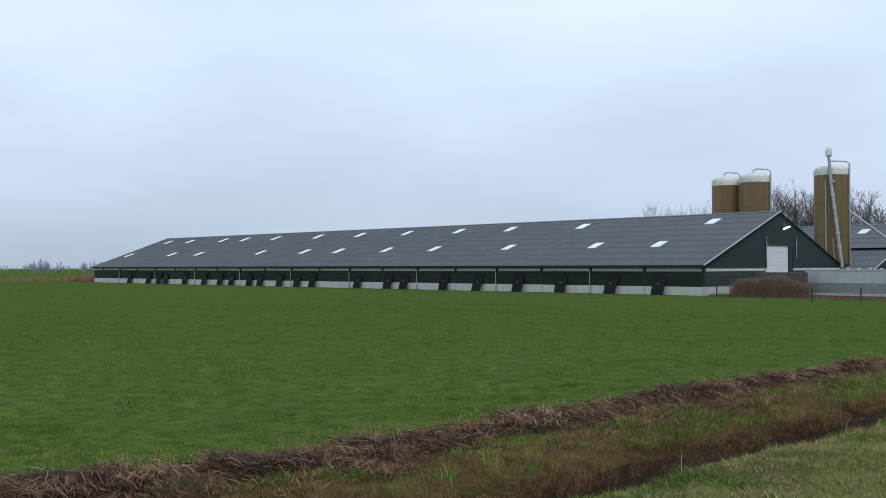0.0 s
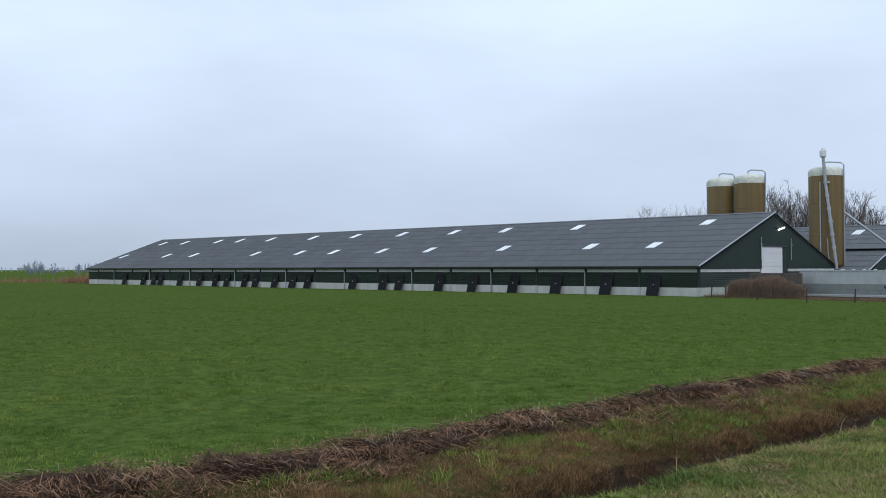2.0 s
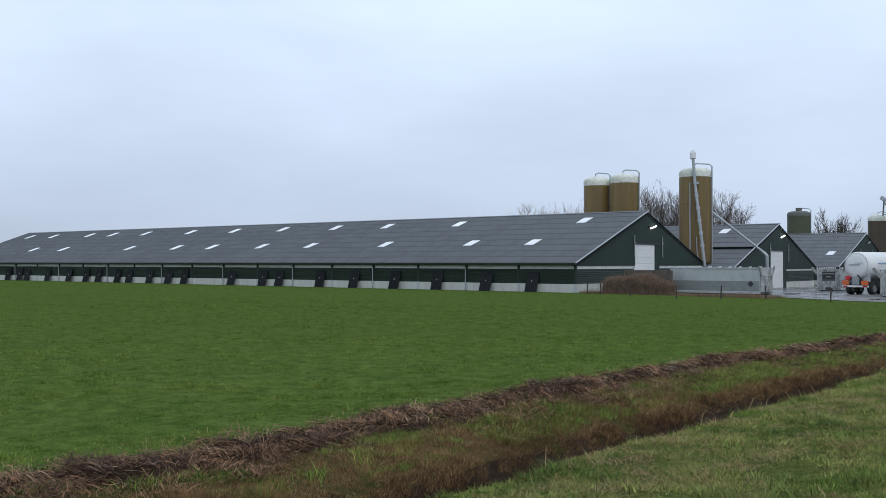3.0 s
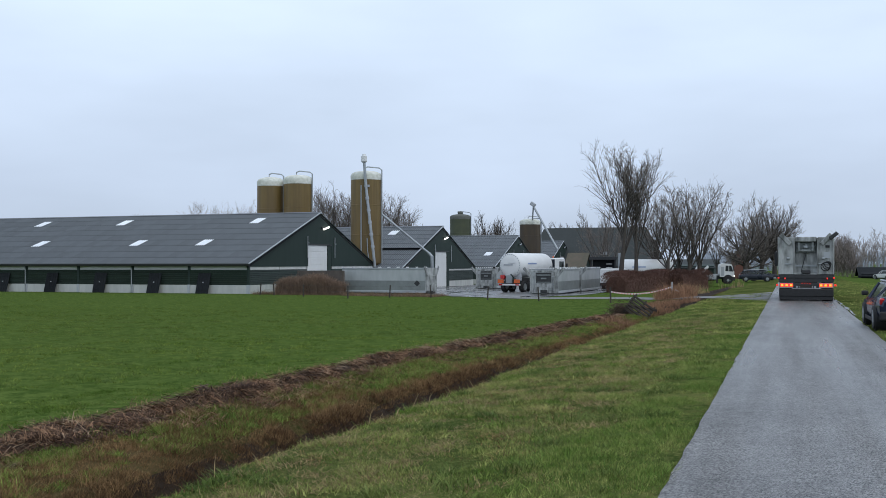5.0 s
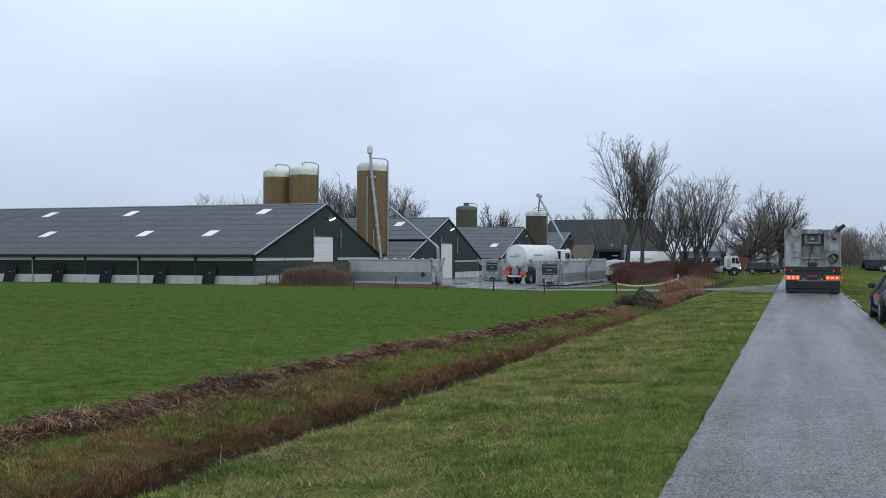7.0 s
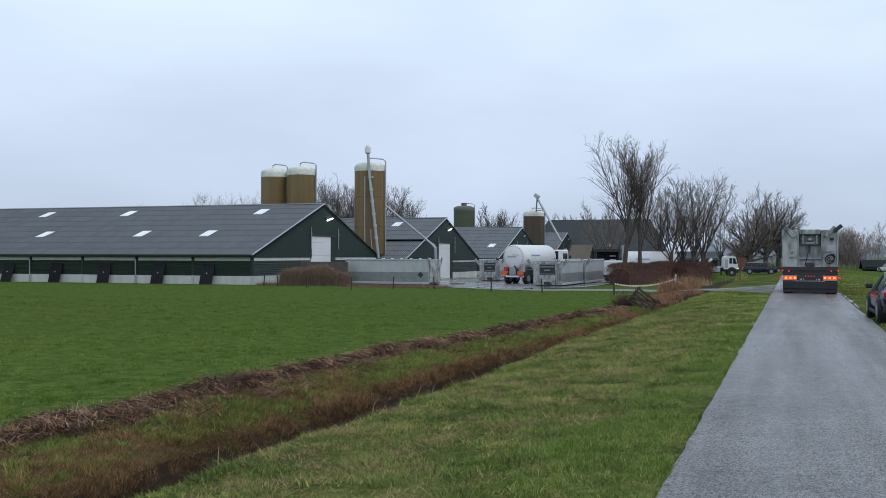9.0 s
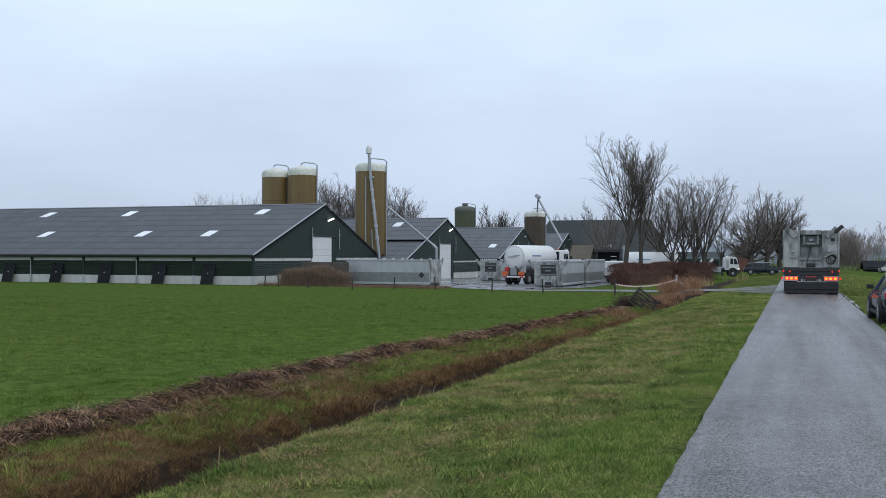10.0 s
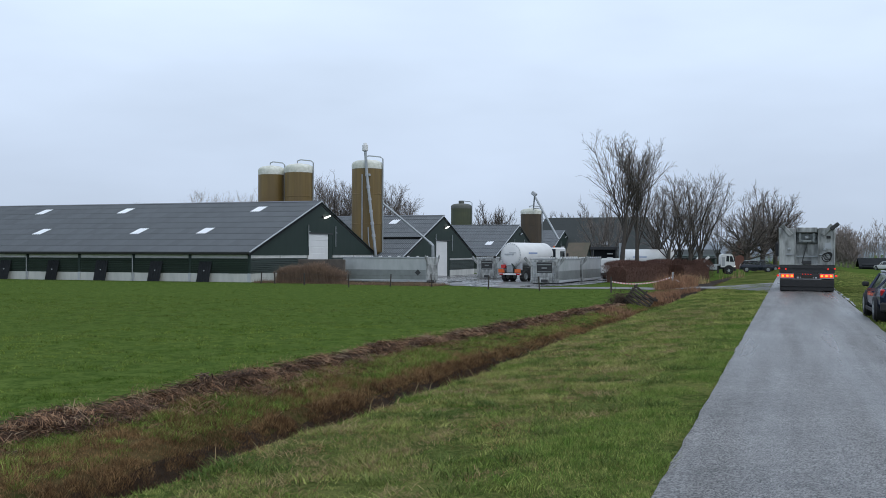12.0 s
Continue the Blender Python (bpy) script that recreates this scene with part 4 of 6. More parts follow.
build_gabled(10.2, 34, 158, 166, -1.0, 1.1, 2.1, "x", BLACKBOARD, BLACKBOARD, "low dark shed on the far side of the meadow", "shed")
far_house = build_gabled(-2340, -2300, 850, 866, -1.5, 6, 11, "x", TRIM, TRIM, "distant pale farmhouse on the horizon", "farmhouse")
porch = thing("loading_frame", pose(-23.4, 128, -1.38), "dark steel loading frame with white crates", "loading frame")
for dx in (-1.6, 1.6):
    part("upright", Shape().box(dx - 0.1, dx + 0.1, -0.1, 0.1, 0, 3.9), DARKSTEEL, porch)
part("beam", Shape().box(-1.8, 1.8, -0.6, 0.6, 3.6, 4.0, bevel=0.03), DARKSTEEL, porch)
part("back_board", Shape().box(-1.5, 1.5, 0.6, 0.7, 1.4, 3.6), BLACKBOARD, porch)
for i in range(4):
    part("crate", Shape().box(0.45, 1.15, -0.3, 0.3, 1.5 + i * 0.5, 1.6 + i * 0.5, bevel=0.02), WHITE, porch)
part("mast", Shape().box(2.0, 2.6, -0.3, 0.3, 0, 4.5, bevel=0.05), GALV, porch, "grey lift mast")
part("red_panel", Shape().box(3.0, 3.2, -0.2, 0.2, 1.0, 3.0, bevel=0.03), RED, porch)


# ---- vehicles ----
def wheel_data(r, w):
    t = Shape()
    ring = [(r * 0.62, -w / 2), (r * 0.94, -w / 2), (r, -w / 2 + 0.04), (r, w / 2 - 0.04), (r * 0.94, w / 2), (r * 0.62, w / 2)]
    n = 24
    t.add([(x, a * math.cos(2 * math.pi * k / n), a * math.sin(2 * math.pi * k / n)) for a, x in ring for k in range(n)],
          [(i * n + k, i * n + (k + 1) % n, (i + 1) * n + (k + 1) % n, (i + 1) * n + k) for i in range(5) for k in range(n)])
    rim = Shape()
    prof = [(r * 0.62, -w / 2), (r * 0.6, -w / 2 + 0.05), (r * 0.25, -w / 2 + 0.02), (0.01, -w / 2 + 0.03)]
    prof += [(0.01, w / 2 - 0.03), (r * 0.25, w / 2 - 0.02), (r * 0.6, w / 2 - 0.05), (r * 0.62, w / 2)]
    rim.add([(x, a * math.cos(2 * math.pi * k / n), a * math.sin(2 * math.pi * k / n)) for a, x in prof for k in range(n)],
            [(i * n + k, i * n + (k + 1) % n, (i + 1) * n + (k + 1) % n, (i + 1) * n + k) for i in range(7) for k in range(n)])
    for k in range(5 if r < 0.4 else 0):
        w5 = 2 * math.pi * k / 5
        rim.box(-w / 2 - 0.005, w / 2 + 0.005, -0.05 * r / 0.33, 0.05 * r / 0.33, r * 0.1, r * 0.58, m=pose(0, 0, 0, math.degrees(w5)))
    return t, rim


def add_wheel(parent, x, y, r, w):
    t, rim = wheel_data(r, w)
    wheel = part("wheel", t, BLACK, parent)
    wheel.location = (x, y, r)
    part("rim", rim, GALV, wheel)
    return wheel


def build_car(m, label, paint, stations, wheels, hw, r=0.33, lamps=True):
    """stations: (y, bottom, belt, roof, half width at the belt, half width at the roof), from rear to front."""
    car = thing("car", m, label, "car")
    body, glass, roof = Shape(), Shape(), Shape()
    rows = []
    for y, b, t, rf, wb, wr in stations:
        rows.append([(-wb * 0.9, y, b), (-wb, y, b + 0.22), (-wb * 1.01, y, (b + t) / 2 + 0.1), (-wb * 0.955, y, t), (wb * 0.955, y, t), (wb * 1.01, y, (b + t) / 2 + 0.1), (wb, y, b + 0.22), (wb * 0.9, y, b)])
    n = 8
    body.add([p for rr in rows for p in rr], [(j * n + k, j * n + (k + 1) % n, (j + 1) * n + (k + 1) % n, (j + 1) * n + k) for j in range(len(rows) - 1) for k in range(n)] + [tuple(range(n)), tuple((len(rows) - 1) * n + k for k in range(n))[::-1]])
    part("body", body, paint, car, smooth=False)
    cab = [s for s in stations if s[3] > s[2] + 0.02 or s[5] > 0]
    g = [[(-wb * 0.945, y, t), (-wr, y, rf - 0.04), (wr, y, rf - 0.04), (wb * 0.945, y, t)] for y, b, t, rf, wb, wr in cab]
    glass.add([p for rr in g for p in rr], [(j * 4 + k, j * 4 + k + 1, (j + 1) * 4 + k + 1, (j + 1) * 4 + k) for j in range(len(g) - 1) for k in range(3)] + [(0, 1, 2, 3), tuple((len(g) - 1) * 4 + k for k in range(4))[::-1]])
    part("side_glass", glass, CARGLASS, car, "tinted windows")
    top = [c for c in cab if c[3] > c[2] + 0.3]
    rr = [[(-wr - 0.02, y, rf - 0.07), (-wr * 0.9, y, rf), (wr * 0.9, y, rf), (wr + 0.02, y, rf - 0.07)] for y, b, t, rf, wb, wr in top]
    roof.add([p for q in rr for p in q], [(j * 4 + k, j * 4 + k + 1, (j + 1) * 4 + k + 1, (j + 1) * 4 + k) for j in range(len(rr) - 1) for k in range(3)])
    part("roof_panel", roof, paint, car)
    for sx in (-1, 1):
        for j in range(1, len(cab) - 1):
            y, b, t, rf, wb, wr = cab[j]
            if j in (1, len(cab) // 2, len(cab) - 2):
                part("pillar", Shape().tube([(sx * wb * 0.955, y + 0.05, t - 0.02), (sx * (wr + 0.01), y, rf - 0.05)], 0.035, 4), paint, car)
        part("mirror", Shape().box(-0.1, 0.09, -0.06, 0.06, -0.07, 0.07, m=pose(sx * (hw + 0.03), stations[-1][0] - 1.35, stations[3][2] + 0.06), bevel=0.03), BLACK, car)
        lamp = Shape().box(-0.06, 0.06, -0.02, 0.14, -0.08, 0.1, m=pose(sx * (hw - 0.12), stations[0][0] + 0.07, stations[1][2] - 0.12, 12, 0, 0), bevel=0.03)
        part("tail_lamp", lamp, REDGLASS, car, "red tail lamp")
        part("roof_rail", Shape().tube([(sx * (stations[3][5] - 0.04), wheels[0] - 0.2, stations[3][3] + 0.02), (sx * (stations[3][5] - 0.04), wheels[1] - 1.0, stations[3][3] + 0.02)], 0.03, 6), TRIM, car)
        for wy in wheels:
            add_wheel(car, sx * (hw - 0.06), wy, r, 0.21)
            part("wheel_arch", Shape().tube([(sx * (hw - 0.28), wy, r + 0.02), (sx * (hw - 0.005), wy, r + 0.02)], r + 0.06, 20), BLACK, car)
        part("sill", Shape().box(sx * hw - 0.03, sx * hw + 0.012, wheels[0] + 0.4, wheels[1] - 0.4, 0.2, 0.3, bevel=0.01), BLACK, car)
        part("door_handle", Shape().box(sx * hw * 1.0 - 0.015, sx * hw * 1.0 + 0.025, wheels[0] + 0.55, wheels[0] + 0.75, stations[3][2] - 0.14, stations[3][2] - 0.1, bevel=0.008), paint, car)
    part("bumper", Shape().box(-hw + 0.05, hw - 0.05, stations[0][0] - 0.05, stations[0][0] + 0.1, 0.28, 0.52, bevel=0.04), BLACK, car)
    part("plate", Shape().box(-0.26, 0.26, stations[0][0] - 0.075, stations[0][0] - 0.05, 0.62, 0.74), TRIM, car)
    return car


HATCH = [(y, b * 0.9, t * 0.9, r * 0.9, w, v) for y, b, t, r, w, v in [(-2.1, 0.35, 0.86, 0.86, 0.76, 0.0), (-1.98, 0.28, 0.98, 1.0, 0.84, 0.66), (-1.55, 0.25, 0.99, 1.36, 0.885, 0.58), (-0.8, 0.22, 0.97, 1.44, 0.9, 0.60), (0.1, 0.22, 0.94, 1.45, 0.9, 0.61), (0.55, 0.22, 0.92, 1.38, 0.9, 0.60), (1.15, 0.22, 0.90, 0.93, 0.89, 0.62), (1.75, 0.24, 0.80, 0.80, 0.86, 0.0), (2.15, 0.3, 0.62, 0.62, 0.72, 0.0)]]
build_car(pose(3.04, 30.0, -0.02, 0, 0, 1.5), "dark blue hatchback parked half on the verge", CARBLUE, HATCH, (-1.3, 1.32), 0.9)
SUVS = [(-2.08, 0.4, 0.84, 0.84, 0.74, 0.0), (-2.0, 0.3, 0.92, 0.98, 0.84, 0.66), (-1.62, 0.27, 0.93, 1.38, 0.87, 0.6), (-0.9, 0.26, 0.92, 1.47, 0.88, 0.62), (0.0, 0.26, 0.91, 1.46, 0.88, 0.62), (0.35, 0.26, 0.9, 1.38, 0.88, 0.61), (1.12, 0.26, 0.88, 0.92, 0.87, 0.64), (1.75, 0.28, 0.8, 0.8, 0.84, 0.0), (2.1, 0.34, 0.62, 0.62, 0.72, 0.0)]
build_car(pose(-4.1, 131.0, -0.62, 0, 0, -84), "dark grey-blue estate car standing across the farm track", CARGREY, SUVS, (-1.3, 1.34), 0.88, 0.33)
build_car(pose(-3.3, 136.0, -0.6, 0, 0, -80), "dark grey car behind another on the farm track", CARGREY, SUVS, (-1.3, 1.34), 0.88, 0.33)
build_car(pose(13.0, 150.0, -0.65, 0, 0, 30), "small pale car far off beside a dark shed", WHITE, HATCH, (-1.3, 1.32), 0.9)


def build_road_truck():
    truck = thing("tipper_truck", pose(0.73, 48.3, 0.0, 0, 0, -1.0), "grey aluminium bulk trailer truck standing on the road with hazard lights", "truck")
    w = 1.22
    L = 8.5
    z0, z1 = 1.25, 3.02
    for sx in (-1, 1):
        part("side_wall", Shape().box(sx * w - 0.03, sx * w + 0.03, 0.1, L, z0 - 0.1, z1), STEEL, truck)
        door = part("tail_door", Shape().box(min(sx * w, sx * 0.52), max(sx * w, sx * 0.52), 0.0, 0.07, z0, z1 - 0.02, bevel=0.02), STEEL, truck, "scuffed aluminium tail door")
        part("door_rib", Shape().box(sx * 0.52 - 0.03, sx * 0.52 + 0.03, -0.04, 0.0, z0, z1 - 0.05, bevel=0.01).box(sx * (w - 0.03) - 0.03, sx * (w - 0.03) + 0.03, -0.04, 0.0, z0, z1 - 0.05, bevel=0.01), STEEL, door)
        part("door_hinge", Shape().box(sx * 0.6 - 0.05, sx * 0.95 + 0.05, -0.05, 0.0, 1.72, 1.78, bevel=0.01).box(sx * 0.78 - 0.07, sx * 0.78 + 0.07, -0.07, 0.0, 1.95, 2.06, bevel=0.02), GALV, door)
        part("corner_flap", Shape().box(-0.1, 0.1, -0.09, -0.02, -0.32, 0.32, m=pose(sx * 0.9, 0, z1 - 0.12, 0, sx * 42, 0), bevel=0.02), STEEL, truck, "folded corner flap")
    part("flap_arm", Shape().box(-0.09, 0.09, -0.12, -0.02, 0.0, 0.45, m=pose(w - 0.18, 0, z1 - 0.1, 0, 52, 0), bevel=0.03), DARKSTEEL, truck)
    part("centre_panel", Shape().box(-0.5, 0.5, 0.4, 0.46, z0, 2.95), STEEL, truck)
    for sx in (-1, 1):
        part("recess_cheek", Shape().box(sx * 0.51 - 0.015, sx * 0.51 + 0.015, 0.07, 0.46, z0, 2.95), STEEL, truck)
    part("centre_beam", Shape().box(-0.48, 0.48, 0.0, 0.44, 2.78, 3.02, bevel=0.03), STEEL, truck)
    part("hatch", Shape().box(-0.46, 0.46, 0.3, 0.38, 2.26, 2.76, bevel=0.03).box(-0.22, 0.22, 0.0, 0.12, 2.3, 2.42, bevel=0.04).box(-0.34, -0.26, 0.05, 0.3, 2.34, 2.76).box(0.26, 0.34, 0.05, 0.3, 2.34, 2.76).tube([(-0.22, 0.1, 2.36), (-0.42, 0.2, 2.6)], 0.03, 6).tube([(0.22, 0.1, 2.36), (0.42, 0.2, 2.6)], 0.03, 6), BOXPANEL, truck, "dark hatch gear")
    part("hatch_cylinder", Shape().box(-0.12, 0.12, 0.12, 0.3, 2.46, 2.66, bevel=0.05), GALV, truck)
    part("cross_rail", Shape().box(-0.5, 0.5, 0.3, 0.4, 1.62, 1.68), GALV, truck)
    part("cross_rail", Shape().box(-0.5, 0.5, 0.05, 0.4, z0, z0 + 0.07), STEEL, truck)
    part("strut", Shape().tube([(0.05, 0.04, 2.4), (-0.22, 0.04, 1.35)], 0.022, 6), DARKSTEEL, truck)
    part("coupling", Shape().box(-0.2, 0.2, -0.05, 0.12, 1.28, 1.46, bevel=0.03), DARKSTEEL, truck)
    hose = Shape()
    for k in range(3):
        c, rr = (0.86 + 0.05 * k, 1.62 + 0.05 * k), 0.2 - 0.03 * k
        hose.tube([(c[0] + rr * math.cos(a), -0.07 - 0.02 * k, c[1] + rr * math.sin(a)) for a in np.linspace(0, 2 * math.pi, 13)], 0.022, 5)
    part("hose", hose, BLACK, truck, "coiled black hose")
    part("sticker", Shape().box(0.86, 1.04, -0.045, -0.04, 2.5, 2.62), BLACK, truck)
    part("panel_plate", Shape().box(0.78, 1.06, -0.02, -0.006, 2.02, 2.3), TRIM, truck)
    part("roof_sheet", Shape().box(-w, w, 0.1, L, z1 - 0.12, z1 - 0.06), STEEL, truck)
    part("floor", Shape().box(-w, w, 0.0, L, z0 - 0.16, z0), DARKSTEEL, truck)
    part("chassis", Shape().box(-0.5, 0.5, 0.1, L + 2, 0.75, 1.1).box(-w, w, 0.05, 0.12, 0.88, 1.12), DARKSTEEL, truck)
    bar = part("lamp_bar", Shape().box(-1.2, 1.2, -0.02, 0.08, 0.6, 0.86, bevel=0.02), DARKSTEEL, truck, "dark lamp bar with pale plates")
    for x0, x1 in ((-1.19, -0.57), (0.57, 1.19)):
        part("lamp_plate", Shape().box(x0, x1, -0.03, -0.021, 0.615, 0.85), GALV, bar)
    for x0, x1 in ((-0.44, -0.36), (0.36, 0.44), (-0.3, 0.3)):
        part("marker_plate", Shape().box(x0, x1, -0.03, -0.021, 0.62, 0.7), TRIM, bar)
    for sx in (-1, 1):
        for i in range(3):
            x = sx * (0.66 + i * 0.2)
            part("lamp_lens", Shape().box(x - 0.09, x + 0.09, -0.045, -0.02, 0.655, 0.825, bevel=0.015), REDLAMP, bar, "lit red lamp glass")
            part("indicator", Shape().box(x - 0.055, x + 0.055, -0.06, -0.045, 0.69, 0.79, bevel=0.012), AMBER, bar, "lit amber lamp")
        part("side_marker", Shape().box(sx * 1.28 - 0.05, sx * 1.28 + 0.05, -0.02, 0.04, 0.7, 0.79, bevel=0.015).box(sx * 1.22 - 0.04, sx * 1.22 + 0.04, -0.02, 0.04, 1.05, 1.12, bevel=0.015).box(sx * 0.93 - 0.03, sx * 0.93 + 0.03, -0.02, 0.04, 1.02, 1.1, bevel=0.015), REDLAMP, bar, "small red marker lamp")
    for i in range(4):
        part("top_marker", Shape().box(-0.2 + i * 0.12, -0.16 + i * 0.12, -0.045, -0.02, 0.8, 0.84), REDLAMP, bar)
    part("number_plate", Shape().box(-0.27, 0.27, -0.04, -0.022, 0.63, 0.75), WOOD, bar, "dull plate")
    part("mud_guard", Shape().box(-1.2, 1.2, -0.05, 0.12, 0.2, 0.58, bevel=0.04).box(-1.19, 1.19, -0.02, 0.06, 0.06, 0.3), BLACK, truck, "black underrun bar and mud flap")
    for y in (0.7, 1.95, 7.6, 9.6):
        for sx in (-1, 1):
            add_wheel(truck, sx * 0.98, y, 0.5, 0.44)
    cab = part("cab", Shape().box(-1.22, 1.22, L + 0.4, L + 2.5, 0.6, 3.0, bevel=0.12), WHITE, truck)
    part("mirror", Shape().box(-1.72, -1.52, L + 1.8, L + 1.95, 1.62, 2.4, bevel=0.05).tube([(-1.2, L + 2.0, 2.35), (-1.7, L + 1.9, 2.4)], 0.03, 5).tube([(-1.2, L + 2.0, 1.7), (-1.7, L + 1.9, 1.65)], 0.03, 5), BLACK, cab)
    part("exhaust", Shape().box(-1.34, -1.2, L + 0.1, L + 0.4, 1.4, 2.3, bevel=0.03), BLACK, cab)


build_road_truck()


def build_tanker(m, label, tank_len, tank_r, cab=True, wheels=True):
    tk = thing("tank_truck", m, label, "truck", "white gas tankers at the farm")
    zc = 1.35 + tank_r
    body = Shape()
    prof = [(0.0, 0.01), (0.03, tank_r * 0.6), (0.1, tank_r * 0.92), (0.22, tank_r), (tank_len - 0.3, tank_r), (tank_len - 0.1, tank_r * 0.85), (tank_len, 0.01)]
    n = 32
    body.add([(r * math.cos(2 * math.pi * k / n), y, zc + r * math.sin(2 * math.pi * k / n)) for y, r in prof for k in range(n)], [(i * n + k, (i + 1) * n + k, (i + 1) * n + (k + 1) % n, i * n + (k + 1) % n) for i in range(len(prof) - 1) for k in range(n)])
    tank = part("tank", body, WHITE, tk, "white cylindrical tank", smooth=True)
    for k in range(28):
        a = 2 * math.pi * k / 28
        part("rim_mark", Shape().box(-0.07, 0.07, -0.012, 0.0, -0.035, 0.035, m=pose(tank_r * 0.9 * math.cos(a), 0.06, zc + tank_r * 0.9 * math.sin(a), 0, -math.degrees(a) + 90, 0)), TRIM, tank)
    part("logo_bar", Shape().box(-0.6, 0.35, -0.03, 0.02, zc + 0.0, zc + 0.12).box(-0.1, 0.6, -0.03, 0.02, zc + 0.2, zc + 0.24), TRIM, tank, "grey lettering bar")
    part("side_logo", Shape().box(tank_r - 0.02, tank_r + 0.01, 1.5, 3.2, zc + 0.1, zc + 0.24), LETTER, tank, "blue lettering bar")
    part("chassis", Shape().box(-0.5, 0.5, 0.0, tank_len + 1.2, 0.7, 1.3), DARKSTEEL, tk)
    for y0, y1 in ((0.3, 0.7), (tank_len - 1, tank_len - 0.5)):
        part("saddle", Shape().box(-tank_r * 0.8, tank_r * 0.8, y0, y1, 1.1, zc - tank_r * 0.5), TRIM, tk)
    cabinet = part("pump_cabinet", Shape().box(-0.35, 0.35, -0.1, 0.5, 0.85, 1.6, bevel=0.03), GALV, tk, "grey pump cabinet")
    part("cabinet_hose", Shape().tube([(0.45, -0.05, 0.9), (0.5, -0.1, 1.4), (0.2, -0.1, 1.7)], 0.06, 6), GREEN, cabinet)
    part("cross_beam", Shape().box(-1.2, 1.2, -0.12, 0.0, 0.62, 0.78, bevel=0.02), WHITE, tk, "white rear beam")
    for sx in (-1, 1):
        part("warning_board", Shape().box(sx * 0.88 - 0.32, sx * 0.88 + 0.32, -0.15, -0.12, 0.85, 1.2), ORANGE, tk, "orange reflective board")
        part("tail_lamp", Shape().box(sx * 0.9 - 0.2, sx * 0.9 + 0.2, -0.16, -0.12, 0.64, 0.76, bevel=0.015), REDGLASS, tk)
    part("red_box", Shape().box(-0.95, -0.55, -0.1, 0.3, 1.25, 1.6, bevel=0.03), RED, tk)
    for y in (0.9, 2.2) + ((tank_len + 1.2,) if cab else (3.5,)):
        for sx in (-1, 1):
            add_wheel(tk, sx * 0.98, y, 0.52, 0.42)
    if cab:
        c = part("cab", Shape().box(-1.22, 1.22, tank_len + 0.35, tank_len + 2.4, 0.6, 3.25, bevel=0.12), WHITE, tk, "white cab")
        part("cab_rear", Shape().box(-1.1, 1.1, tank_len + 0.27, tank_len + 0.35, 1.2, 3.1), CARGREY, c)
        part("side_window", Shape().box(1.2, 1.235, tank_len + 1.1, tank_len + 2.1, 2.0, 2.9, bevel=0.01), GLASS, c)
        part("mirror", Shape().box(1.35, 1.55, tank_len + 2.2, tank_len + 2.35, 1.9, 2.7, bevel=0.04), BLACK, c)
        part("beacon", Shape().lathe([(0.08, 3.25), (0.08, 3.4), (0.01, 3.43)], 8, at=(0.5, tank_len + 1.2, 0)), ORANGE, c)
    return tk


build_tanker(pose(-24.8, 87.2, -0.93, 0, 0, -14), "white tank truck with orange rear boards on the wet yard", 6.8, 1.17)
build_tanker(pose(-20.4, 124.0, -1.38, 0, 0, -84), "white tank trailer parked behind the russet hedge", 6.6, 1.15, cab=False)


def build_hook_truck():
    tk = thing("hook_truck", pose(-9.1, 134.0, -1.02, 0, 0, -78), "white truck with a raised hook arm behind the hedge", "truck")
    part("chassis", Shape().box(-0.5, 0.5, -4.2, 2.0, 0.65, 1.15), DARKSTEEL, tk)
    cab = part("cab", Shape().extrude([(0.2, 0.95), (1.95, 0.95), (2.02, 1.55), (1.98, 1.75), (1.72, 2.52), (1.6, 2.66), (0.75, 2.74), (0.3, 2.62), (0.2, 2.3)], -1.15, 1.15), WHITE, tk, "white cab")
    part("windscreen", Shape().box(-1.05, 1.05, 0.0, 0.03, 0.02, 0.8, m=pose(0, 1.98, 1.72, 18, 0, 0)), GLASS, cab)
    part("side_window", Shape().extrude([(0.85, 1.72), (1.86, 1.66), (1.62, 2.42), (0.9, 2.46)], 1.14, 1.17), GLASS, cab, "dark side window")
    part("window_pillar", Shape().box(1.165, 1.19, 1.27, 1.33, 1.68, 2.46), WHITE, cab)
    part("cab_gap", Shape().box(1.14, 1.16, 0.3, 0.72, 1.1, 2.3, bevel=0.005), TRIM, cab)
    part("wheel_arch", Shape().tube([(0.95, 1.2, 0.62), (1.17, 1.2, 0.62)], 0.62, 20), BLACK, cab)
    part("mirror", Shape().box(1.2, 1.38, 1.86, 1.98, 1.75, 2.35, bevel=0.04), BLACK, cab)
    part("head_lamp", Shape().box(0.75, 1.1, 1.96, 2.04, 1.0, 1.18, bevel=0.03), TUBE, cab, "lit headlamp")
    part("bumper", Shape().box(-1.17, 1.17, 1.75, 2.1, 0.45, 0.95, bevel=0.05), DARKSTEEL, cab)
    part("deck", Shape().box(-1.1, 1.1, -4.2, 0.1, 1.15, 1.32), TRIM, tk, "pale grey subframe")
    part("side_box", Shape().box(0.6, 1.15, -2.4, -0.3, 0.6, 1.2, bevel=0.04), TRIM, tk)
    part("hook_arm", Shape().box(-0.15, 0.15, -2.6, -2.3, 1.1, 3.0, m=pose(0, -1.4, -1.5, -42, 0, 0)).tube([(0, -3.4, 1.1), (0, -2.0, 3.1)], 0.16, 6), WHITE, tk, "white hook arm")
    for y in (1.2, -2.4, -3.6):
        for sx in (-1, 1):
            add_wheel(tk, sx * 1.0, y, 0.5, 0.4)


